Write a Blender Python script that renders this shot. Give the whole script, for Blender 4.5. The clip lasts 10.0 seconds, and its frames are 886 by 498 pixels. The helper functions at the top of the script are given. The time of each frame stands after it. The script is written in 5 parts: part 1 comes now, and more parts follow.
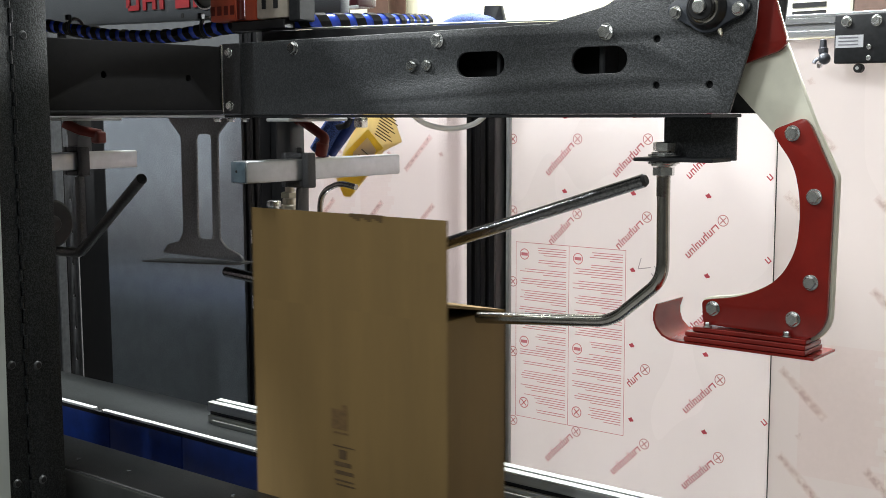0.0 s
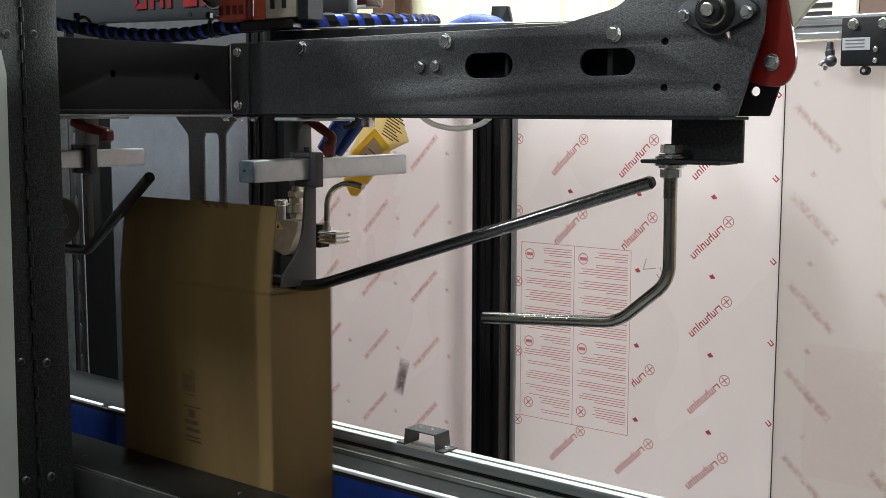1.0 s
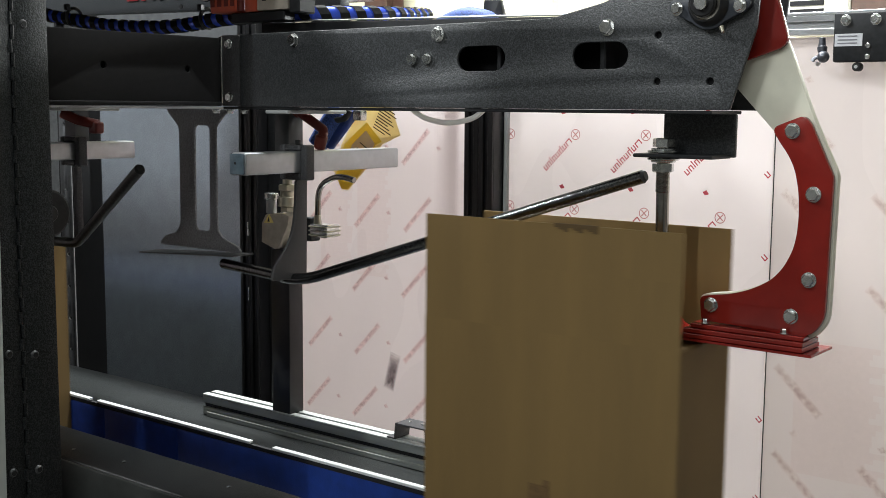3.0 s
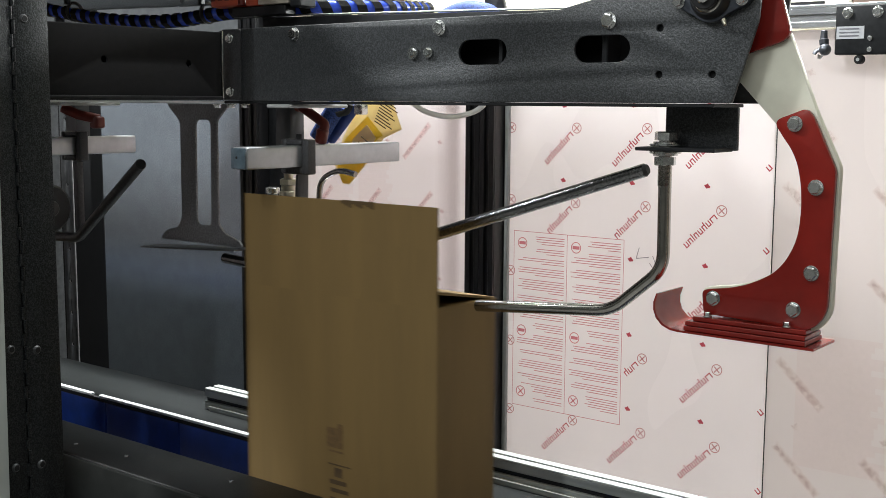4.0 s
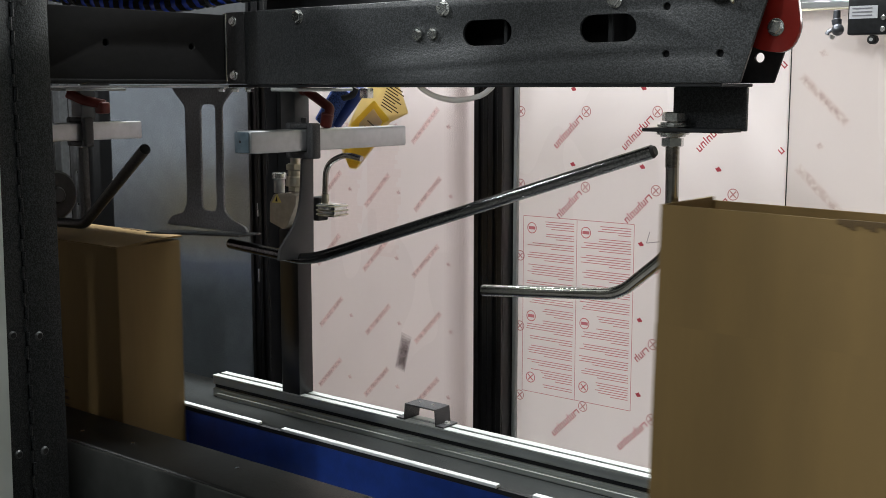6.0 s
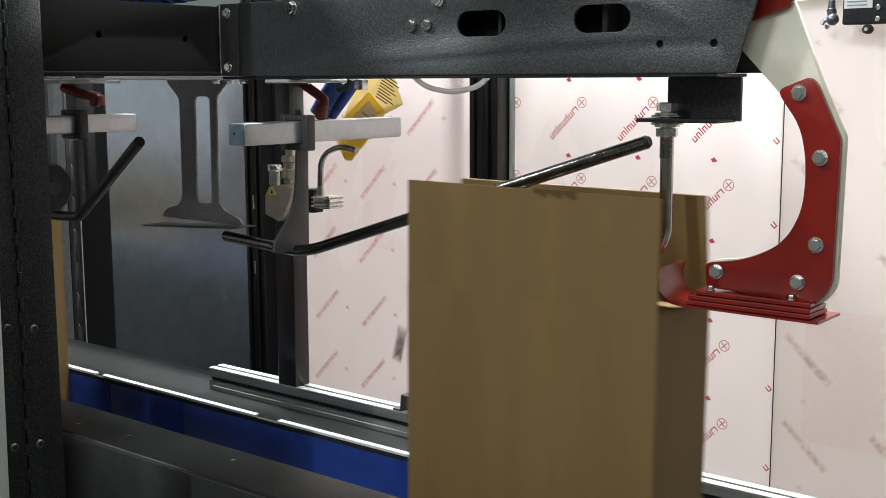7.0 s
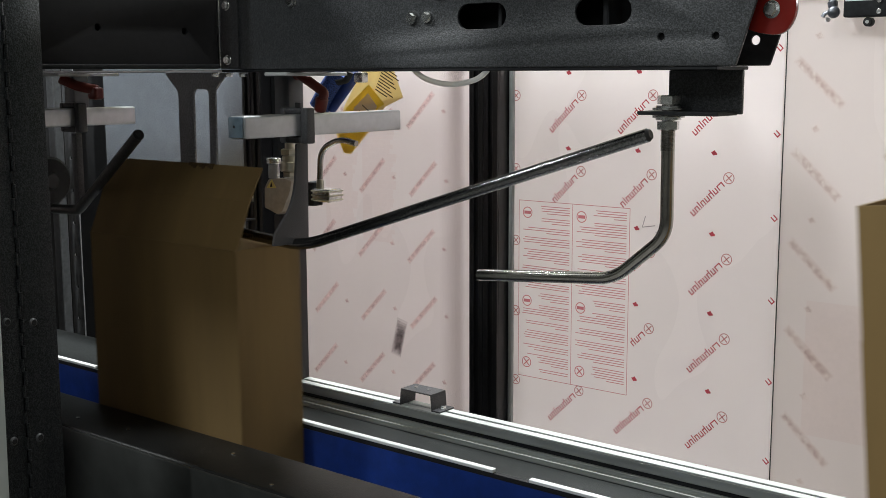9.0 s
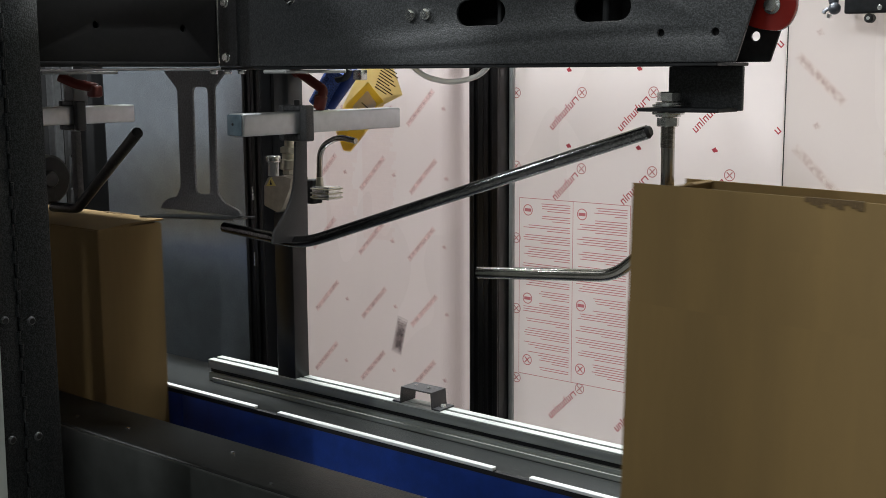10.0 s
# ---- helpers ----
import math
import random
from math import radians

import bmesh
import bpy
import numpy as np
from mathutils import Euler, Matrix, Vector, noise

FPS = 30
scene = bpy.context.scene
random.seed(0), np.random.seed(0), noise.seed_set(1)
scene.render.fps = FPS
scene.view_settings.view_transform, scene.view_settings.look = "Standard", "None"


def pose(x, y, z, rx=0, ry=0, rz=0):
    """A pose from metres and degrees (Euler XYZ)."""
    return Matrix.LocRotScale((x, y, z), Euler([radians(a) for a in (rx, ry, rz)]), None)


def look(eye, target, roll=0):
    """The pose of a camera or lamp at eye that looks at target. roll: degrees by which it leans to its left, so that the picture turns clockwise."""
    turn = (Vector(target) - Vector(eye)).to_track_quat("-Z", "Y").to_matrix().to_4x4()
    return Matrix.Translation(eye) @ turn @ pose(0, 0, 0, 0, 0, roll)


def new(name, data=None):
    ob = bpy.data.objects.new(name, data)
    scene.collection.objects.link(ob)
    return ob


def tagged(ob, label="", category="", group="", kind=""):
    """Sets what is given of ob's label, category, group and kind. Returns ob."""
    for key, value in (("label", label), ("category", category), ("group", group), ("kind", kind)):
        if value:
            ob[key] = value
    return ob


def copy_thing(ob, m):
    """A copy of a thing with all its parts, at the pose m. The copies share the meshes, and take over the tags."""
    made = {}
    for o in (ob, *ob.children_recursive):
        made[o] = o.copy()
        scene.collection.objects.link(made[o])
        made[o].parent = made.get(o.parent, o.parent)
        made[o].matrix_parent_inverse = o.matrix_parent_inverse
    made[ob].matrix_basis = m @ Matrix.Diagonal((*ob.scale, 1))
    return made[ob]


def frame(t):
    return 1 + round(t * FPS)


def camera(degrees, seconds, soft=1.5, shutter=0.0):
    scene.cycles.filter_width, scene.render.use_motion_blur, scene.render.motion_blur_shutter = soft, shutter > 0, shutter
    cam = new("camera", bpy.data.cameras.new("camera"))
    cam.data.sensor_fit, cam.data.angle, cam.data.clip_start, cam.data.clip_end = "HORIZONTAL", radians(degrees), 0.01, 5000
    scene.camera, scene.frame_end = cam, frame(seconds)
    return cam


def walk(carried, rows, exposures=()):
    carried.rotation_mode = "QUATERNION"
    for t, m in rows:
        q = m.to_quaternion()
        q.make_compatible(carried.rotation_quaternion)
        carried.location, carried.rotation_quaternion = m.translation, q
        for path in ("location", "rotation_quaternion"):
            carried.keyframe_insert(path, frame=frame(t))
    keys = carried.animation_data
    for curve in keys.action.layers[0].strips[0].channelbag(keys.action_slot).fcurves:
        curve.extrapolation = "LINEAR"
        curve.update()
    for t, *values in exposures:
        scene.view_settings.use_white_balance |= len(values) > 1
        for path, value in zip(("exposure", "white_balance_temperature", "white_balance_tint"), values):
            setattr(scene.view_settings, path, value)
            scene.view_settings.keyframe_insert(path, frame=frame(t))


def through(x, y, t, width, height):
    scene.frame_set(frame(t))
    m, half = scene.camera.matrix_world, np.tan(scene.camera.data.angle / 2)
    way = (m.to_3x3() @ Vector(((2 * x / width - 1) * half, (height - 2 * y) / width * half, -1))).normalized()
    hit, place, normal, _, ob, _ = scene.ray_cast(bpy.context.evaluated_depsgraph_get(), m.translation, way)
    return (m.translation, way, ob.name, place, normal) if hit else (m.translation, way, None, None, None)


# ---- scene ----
cam = camera(42.0, 10.0, soft=0.62, shutter=0.6)
PATH = [
    (0, (0.071, -0.125, 1.492), (-1.163, 1.431, 1.257), -0.2),
    (0.5, (0.068, -0.133, 1.498), (-1.164, 1.425, 1.261), 0.1),
    (1, (0.07, -0.135, 1.497), (-1.168, 1.418, 1.258), 0.1),
    (1.5, (0.074, -0.134, 1.495), (-1.164, 1.418, 1.253), 0.1),
    (2, (0.075, -0.13, 1.494), (-1.167, 1.418, 1.247), 0.3),
    (2.5, (0.07, -0.131, 1.491), (-1.156, 1.431, 1.249), 0.5),
    (4, (0.063, -0.131, 1.491), (-1.162, 1.43, 1.236), 0.3),
    (4.5, (0.064, -0.123, 1.487), (-1.173, 1.427, 1.227), 0.3),
    (5, (0.062, -0.119, 1.489), (-1.176, 1.429, 1.222), 0.2),
    (5.5, (0.061, -0.11, 1.485), (-1.183, 1.432, 1.216), 0.1),
    (7, (0.065, -0.1, 1.48), (-1.174, 1.443, 1.191), -0.2),
    (7.5, (0.065, -0.106, 1.485), (-1.172, 1.438, 1.195), -0.1),
    (8, (0.063, -0.107, 1.481), (-1.173, 1.438, 1.192), 0.0),
    (8.5, (0.061, -0.102, 1.477), (-1.178, 1.44, 1.184), -0.1),
    (9, (0.06, -0.098, 1.48), (-1.176, 1.445, 1.179), -0.2),
    (9.5, (0.06, -0.096, 1.479), (-1.177, 1.446, 1.177), -0.1),
    (10, (0.059, -0.091, 1.478), (-1.179, 1.45, 1.174), -0.3),
]
EXPOSURES = [(0, 0.68), (0.5, 0.48), (1, 0.28), (1.5, 0.18), (2, 0.13), (2.5, 0.33), (4, 0.58), (4.5, 0.48), (5, 0.28), (5.5, 0.13), (7, 0.78), (7.5, 0.83), (8, 0.78), (8.5, 0.48), (9, 0.28), (9.5, 0.23), (10, 0.18)]
walk(cam, [(t, look(eye, target, roll)) for t, eye, target, roll in PATH], EXPOSURES)

# ---- light: unseen cool-white lamps, some added as fill; daylight-grey hall around ----
world = bpy.data.worlds.new("hall_air")
scene.world = world
world.use_nodes = True
world.node_tree.nodes["Background"].inputs[0].default_value = (0.95, 0.97, 1.0, 1)
world.node_tree.nodes["Background"].inputs[1].default_value = 0.095


def unseen_lamp(x, y, z, sx, sy, watts, aim=None, colour=(0.94, 0.985, 1.0)):
    data = bpy.data.lights.new("unseen_lamp", "AREA")
    data.shape, data.size, data.size_y, data.energy, data.color = "RECTANGLE", sx, sy, watts, colour
    ob = new("unseen_lamp", data)
    ob.matrix_world = look((x, y, z), aim or (x, y, 0))
    return ob


unseen_lamp(-1.40, -2.6, 4.3, 0.06, 2.2, 54, (-1.4, 1.3, 1.1))
unseen_lamp(1.0, -2.8, 4.4, 1.5, 2.4, 37, (-0.9, 1.4, 1.1))
unseen_lamp(-2.6, 2.22, 4.7, 3.0, 0.2, 330)
# fill lamp added to brighten the back sheet and the gear on the left
unseen_lamp(-4.8, -1.6, 4.9, 0.4, 1.0, 215, (-3.0, 2.3, 1.3))
# added to lift the far wall, then two low ones to backlight the film
unseen_lamp(-2.2, 3.5, 5.0, 3.0, 0.4, 95, (-2.3, 5.2, 2.0))
unseen_lamp(-1.6, 4.8, 2.15, 2.6, 0.4, 132, (-1.4, 2.3, 1.0))
unseen_lamp(1.0, 4.8, 2.15, 2.6, 0.4, 66, (-0.3, 2.3, 0.85))


# ---- materials ----
def material(name, colour, rough=0.5, metal=0.0, vary=0.15, scale=30.0, bump=0.0, bump_scale=200.0, stain=0.12, spread=0.08, stretch=(1, 1, 1), shine=0.5):
    m = bpy.data.materials.new(name)
    m.use_nodes = True
    n, link = m.node_tree.nodes, m.node_tree.links.new
    bsdf = n["Principled BSDF"]
    bsdf.inputs["Metallic"].default_value = metal
    bsdf.inputs["Specular IOR Level"].default_value = shine
    where = n.new("ShaderNodeTexCoord")
    place = n.new("ShaderNodeMapping")
    place.inputs["Scale"].default_value = stretch
    link(where.outputs["Object"], place.inputs["Vector"])
    fine, broad = n.new("ShaderNodeTexNoise"), n.new("ShaderNodeTexNoise")
    fine.inputs["Scale"].default_value, fine.inputs["Detail"].default_value = scale, 6
    broad.inputs["Scale"].default_value, broad.inputs["Detail"].default_value = scale * 0.12, 4
    for node in (fine, broad):
        link(place.outputs["Vector"], node.inputs["Vector"])
    dark = [max(0.0, c * (1 - vary)) for c in colour]
    light = [min(1.0, c * (1 + vary)) for c in colour]
    ramp = n.new("ShaderNodeValToRGB")
    ramp.color_ramp.elements[0].position, ramp.color_ramp.elements[1].position = 0.32, 0.68
    ramp.color_ramp.elements[0].color, ramp.color_ramp.elements[1].color = (*dark, 1), (*light, 1)
    link(fine.outputs["Fac"], ramp.inputs["Fac"])
    wear = n.new("ShaderNodeMix")
    wear.data_type, wear.blend_type = "RGBA", "MULTIPLY"
    wear.inputs["Factor"].default_value = 1.0
    patch = n.new("ShaderNodeMapRange")
    patch.inputs["From Min"].default_value, patch.inputs["From Max"].default_value = 0.35, 0.65
    patch.inputs["To Min"].default_value, patch.inputs["To Max"].default_value = 1 - stain, 1.0
    link(broad.outputs["Fac"], patch.inputs["Value"])
    link(ramp.outputs["Color"], wear.inputs["A"])
    link(patch.outputs["Result"], wear.inputs["B"])
    link(wear.outputs["Result"], bsdf.inputs["Base Color"])
    gloss = n.new("ShaderNodeMapRange")
    gloss.inputs["To Min"].default_value, gloss.inputs["To Max"].default_value = max(0.02, rough - spread), min(1.0, rough + spread)
    link(broad.outputs["Fac"], gloss.inputs["Value"])
    link(gloss.outputs["Result"], bsdf.inputs["Roughness"])
    if bump:
        rel, tex = n.new("ShaderNodeBump"), n.new("ShaderNodeTexNoise")
        tex.inputs["Scale"].default_value, tex.inputs["Detail"].default_value = bump_scale, 3
        link(place.outputs["Vector"], tex.inputs["Vector"])
        rel.inputs["Strength"].default_value, rel.inputs["Distance"].default_value = bump, 0.002
        link(tex.outputs["Fac"], rel.inputs["Height"])
        link(rel.outputs["Normal"], bsdf.inputs["Normal"])
    return m


def hammertone(name, low, high, rough, shine=0.5):
    """Textured powder coat: dark ground with lighter raised cells."""
    m = material(name, low, rough, 0.0, 0.2, 60, 0.0, shine=shine)
    n, link = m.node_tree.nodes, m.node_tree.links.new
    bsdf = n["Principled BSDF"]
    where, tex = n.new("ShaderNodeTexCoord"), n.new("ShaderNodeTexNoise")
    tex.inputs["Scale"].default_value, tex.inputs["Detail"].default_value = 470, 2.4
    link(where.outputs["Object"], tex.inputs["Vector"])
    ramp = n.new("ShaderNodeValToRGB")
    ramp.color_ramp.elements[0].position, ramp.color_ramp.elements[1].position = 0.40, 0.70
    ramp.color_ramp.elements[0].color, ramp.color_ramp.elements[1].color = (*low, 1), (*high, 1)
    link(tex.outputs["Fac"], ramp.inputs["Fac"])
    link(ramp.outputs["Color"], bsdf.inputs["Base Color"])
    rel = n.new("ShaderNodeBump")
    rel.inputs["Strength"].default_value, rel.inputs["Distance"].default_value = 0.5, 0.0015
    link(tex.outputs["Fac"], rel.inputs["Height"])
    link(rel.outputs["Normal"], bsdf.inputs["Normal"])
    return m


COAT = hammertone("grey_hammertone_coat", (0.021, 0.023, 0.0245), (0.074, 0.078, 0.082), 0.42)
COAT_POST = hammertone("dark_hammertone_coat", (0.004, 0.0048, 0.0052), (0.032, 0.036, 0.038), 0.48, 0.22)
COAT_DARK = material("charcoal_coat", (0.016, 0.017, 0.0185), 0.5, 0, 0.25, 90, 0.12, 800, shine=0.25)
CASTING = hammertone("grey_clamp_casting", (0.030, 0.030, 0.032), (0.070, 0.070, 0.074), 0.45)
LEDGE_FAR = hammertone("grey_ledge_coat", (0.010, 0.0115, 0.0110), (0.034, 0.037, 0.036), 0.36)
LEDGE = material("dark_ledge_coat", (0.010, 0.0105, 0.010), 0.42, 0, 0.3, 60, 0.3, 420, 0.35, shine=0.4)
BLACK = material("black_anodised", (0.010, 0.010, 0.011), 0.32, 0, 0.2, 40)
RUBBER = material("black_rubber", (0.014, 0.014, 0.014), 0.7, 0, 0.25, 60, 0.2)
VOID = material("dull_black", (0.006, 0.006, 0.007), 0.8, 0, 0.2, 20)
ZINC = material("zinc_plate", (0.76, 0.77, 0.76), 0.25, 1.0, 0.15, 120, 0.1, 500, 0.2)
STEEL = material("polished_steel", (0.46, 0.44, 0.41), 0.19, 1.0, 0.12, 60, 0.0, 300, 0.2, 0.05)
BLACKROD = material("black_oxide_rod", (0.21, 0.21, 0.215), 0.16, 1.0, 0.5, 300, 0.22, 520, 0.2, 0.05)
ALU = material("brushed_aluminium", (0.66, 0.67, 0.68), 0.33, 1.0, 0.08, 60, 0.08, 500, 0.12, 0.06, (0.15, 1, 1))
ALU_TUBE = material("satin_aluminium", (0.50, 0.515, 0.53), 0.36, 0.85, 0.06, 60, 0.05, 500, 0.1)
SHEET = material("galvanised_sheet", (0.50, 0.575, 0.65), 0.19, 0.70, 0.22, 230, 0.03, 300, 0.10, 0.03)
RED = material("red_enamel", (0.23, 0.016, 0.011), 0.2, 0, 0.12, 25, 0.05, 300, 0.25)
RED_DEEP = material("dark_red_plastic", (0.15, 0.017, 0.010), 0.4, 0, 0.12, 25)
ORANGE = material("orange_red_plastic", (0.55, 0.09, 0.04), 0.45, 0, 0.1, 40)
CREAM = material("natural_plastic", (0.72, 0.70, 0.58), 0.45, 0, 0.05, 30, 0.05, 120, 0.12)
BEIGE = material("beige_valve_body", (0.45, 0.40, 0.33), 0.45, 0.2, 0.12, 60)
CARD = material("brown_cardboard", (0.206, 0.130, 0.044), 0.8, 0, 0.022, 110, 0.10, 300, 0.14, 0.05, (1, 1, 0.12))
CARD_IN = material("torn_card_liner", (0.115, 0.070, 0.026), 0.85, 0, 0.07, 45, 0.1, 90, 0.16, 0.05)
INK = material("dark_brown_ink", (0.095, 0.058, 0.026), 0.8, 0, 0.25, 80)
INK_FAINT = material("faint_brown_ink", (0.150, 0.088, 0.033), 0.8, 0, 0.2, 120)
BLUE = material("blue_drive_belt", (0.010, 0.036, 0.20), 0.4, 0, 0.15, 40, 0.15, 400, 0.25)
WHITE = material("white_wear_strip", (0.72, 0.74, 0.72), 0.4, 0, 0.05, 30)
LABEL = material("white_sticker", (0.68, 0.69, 0.72), 0.5, 0, 0.04, 30)
GREYINK = material("grey_ink", (0.22, 0.22, 0.25), 0.6, 0, 0.1, 60)
YELLOW = material("yellow_tag_paper", (0.86, 0.72, 0.24), 0.6, 0, 0.08, 40)
STRING = material("tan_string", (0.60, 0.45, 0.20), 0.7, 0, 0.1, 40)
BLUEHOSE = material("blue_air_hose", (0.05, 0.11, 0.72), 0.25, 0, 0.1, 40)
BLUEWEAVE = material("blue_woven_sleeve", (0.040, 0.085, 0.30), 0.6, 0, 0.75, 420, 0.5, 500)
BRASS = material("nickelled_brass", (0.62, 0.58, 0.47), 0.3, 1.0, 0.1, 60)
NYLON = material("white_tubing", (0.80, 0.80, 0.78), 0.35, 0, 0.04, 30)
GREYFRAME = material("grey_frame_paint", (0.42, 0.43, 0.43), 0.5, 0, 0.08, 30)
WALLPAINT = material("cream_wall_sheet", (0.72, 0.68, 0.50), 0.55, 0, 0.05, 6, 0, 200, 0.12)
FLOOR = material("grey_concrete", (0.17, 0.165, 0.155), 0.6, 0, 0.2, 8, 0.2, 60, 0.3)
CEIL = material("white_roof_sheet", (0.70, 0.70, 0.68), 0.7, 0, 0.05, 4)


MARKER = material("grey_marker_ink", (0.36, 0.32, 0.34), 0.6, 0, 0.1, 60)


def film_sheet(name, colour, through):
    """Plastic sheet under masking film: some of the light behind it comes through."""
    m = material(name, colour, 0.28, 0, 0.03, 5, 0.10, 7, 0.10, 0.08, (1, 1, 0.5))
    n, link = m.node_tree.nodes, m.node_tree.links.new
    out, bsdf = n["Material Output"], n["Principled BSDF"]
    glow, mix = n.new("ShaderNodeBsdfTranslucent"), n.new("ShaderNodeMixShader")
    glow.inputs["Color"].default_value = (*colour, 1)
    mix.inputs["Fac"].default_value = through
    link(bsdf.outputs[0], mix.inputs[1])
    link(glow.outputs[0], mix.inputs[2])
    link(mix.outputs[0], out.inputs["Surface"])
    return m


FILM = film_sheet("masked_polycarbonate", (0.85, 0.80, 0.797), 0.4)
FILM_HAZY = film_sheet("hazy_masked_polycarbonate", (0.82, 0.762, 0.762), 0.4)
FILM_CREAM = film_sheet("cream_masked_polycarbonate", (0.77, 0.715, 0.702), 0.4)


def ink(name, colour, vary=0.07):
    """Printing ink on clear film: it only tints the light that passes."""
    m = bpy.data.materials.new(name)
    m.use_nodes = True
    n, link = m.node_tree.nodes, m.node_tree.links.new
    n.remove(n["Principled BSDF"])
    clear, tex, ramp, where = n.new("ShaderNodeBsdfTransparent"), n.new("ShaderNodeTexNoise"), n.new("ShaderNodeValToRGB"), n.new("ShaderNodeTexCoord")
    tex.inputs["Scale"].default_value, tex.inputs["Detail"].default_value = 90, 4
    ramp.color_ramp.elements[0].position, ramp.color_ramp.elements[1].position = 0.3, 0.7
    ramp.color_ramp.elements[0].color = (*[c * (1 - vary) for c in colour], 1)
    ramp.color_ramp.elements[1].color = (*[min(1.0, c * (1 + vary)) for c in colour], 1)
    link(where.outputs["Object"], tex.inputs["Vector"])
    link(tex.outputs["Fac"], ramp.inputs["Fac"])
    link(ramp.outputs["Color"], clear.inputs["Color"])
    link(clear.outputs[0], n["Material Output"].inputs["Surface"])
    return m


PRINT = ink("red_film_print", (0.52, 0.10, 0.13))
PRINT_EMBLEM = ink("thin_dark_red_film_print", (0.60, 0.30, 0.31))
PRINT_THIN = ink("thin_red_film_print", (0.67, 0.25, 0.28))
PRINT_PALE = ink("faded_pink_film_print", (0.945, 0.875, 0.875))
PRINT_FAINT = ink("very_faint_pink_print", (0.984, 0.935, 0.928))
PRINT_GHOST = ink("ghost_pink_print", (0.975, 0.945, 0.94), 0.015)


def paper(name, colour, through):
    """Thin paper or card that lets some of the light behind it through."""
    m = material(name, colour, 0.6, 0, 0.06, 40, 0, 200, 0.1)
    n, link = m.node_tree.nodes, m.node_tree.links.new
    glow, mix = n.new("ShaderNodeBsdfTranslucent"), n.new("ShaderNodeMixShader")
    glow.inputs["Color"].default_value = (*colour, 1)
    mix.inputs["Fac"].default_value = through
    link(n["Principled BSDF"].outputs[0], mix.inputs[1])
    link(glow.outputs[0], mix.inputs[2])
    link(mix.outputs[0], n["Material Output"].inputs["Surface"])
    return m


TAG_PAPER = paper("tan_tag_paper", (0.90, 0.77, 0.46), 0.72)
TAG_YELLOW = paper("yellow_tag_band", (0.97, 0.85, 0.24), 0.7)
TAG_WHITE = paper("white_tag_field", (0.90, 0.88, 0.90), 0.7)
FILM_SHADE = ink("film_edge_shade", (0.972, 0.967, 0.967), 0.0)
SMUDGE_SOFT = ink("pale_smudge", (0.83, 0.815, 0.82))


# ---- shapes ----
def part(name, bm, mat, parent=None, label="", angle=35, smooth=True):
    me = bpy.data.meshes.new(name)
    bm.normal_update()
    bm.to_mesh(me)
    bm.free()
    for one in mat if isinstance(mat, (list, tuple)) else [mat]:
        me.materials.append(one)
    if smooth:
        me.shade_smooth()
        me.set_sharp_from_angle(angle=radians(angle))
    ob = new(name, me)
    ob.parent = parent
    return tagged(ob, label)


def thing(name, x, y, z, label, category, group="", kind=""):
    ob = new(name)
    ob.empty_display_size = 0.05
    ob.location = (x, y, z)
    return tagged(ob, label, category, group, kind)


def local(ob, bm):
    """Shift a mesh made in world metres into its thing's space."""
    bmesh.ops.translate(bm, vec=-Vector(ob.location), verts=bm.verts)
    return bm


def block(bm, x0, x1, y0, y1, z0, z1, bevel=0.0, seg=2, m=None):
    got = bmesh.ops.create_cube(bm, size=1.0)["verts"]
    mid = Vector(((x0 + x1) / 2, (y0 + y1) / 2, (z0 + z1) / 2))
    for v in got:
        v.co = Vector((v.co.x * (x1 - x0), v.co.y * (y1 - y0), v.co.z * (z1 - z0))) + mid
        if m:
            v.co = m @ v.co
    if bevel:
        edges = list({e for v in got for e in v.link_edges})
        bmesh.ops.bevel(bm, geom=edges, offset=bevel, segments=seg, profile=0.5, affect="EDGES")
    return bm


def rod(bm, a, b, r, r2=None, seg=20, chamfer=0.0):
    a, b = Vector(a), Vector(b)
    d = b - a
    turn = d.to_track_quat("Z", "Y").to_matrix().to_4x4()
    stops = [(0, r), (d.length, r if r2 is None else r2)]
    if chamfer:
        c = min(chamfer, d.length * 0.4)
        stops = [(0, r - c), (c, r), (d.length - c, stops[1][1]), (d.length, stops[1][1] - c)]
    rings = []
    for z, q in stops:
        rings.append([bm.verts.new(Matrix.Translation(a) @ turn @ Vector((q * math.cos(2 * math.pi * i / seg), q * math.sin(2 * math.pi * i / seg), z))) for i in range(seg)])
    for lo, hi in zip(rings, rings[1:]):
        for i in range(seg):
            bm.faces.new((lo[i], lo[(i + 1) % seg], hi[(i + 1) % seg], hi[i]))
    bm.faces.new(rings[0][::-1])
    bm.faces.new(rings[-1])
    return bm


def rounded(points, radius, steps=7):
    """A polyline with its corners rounded."""
    pts = [Vector(p) for p in points]
    out = [pts[0]]
    for a, b, c in zip(pts, pts[1:], pts[2:]):
        u, w = (a - b), (c - b)
        cut = min(radius, u.length * 0.48, w.length * 0.48)
        p, q = b + u.normalized() * cut, b + w.normalized() * cut
        for i in range(steps + 1):
            s = i / steps
            out.append((1 - s) ** 2 * p + 2 * s * (1 - s) * b + s * s * q)
    return out + [pts[-1]]


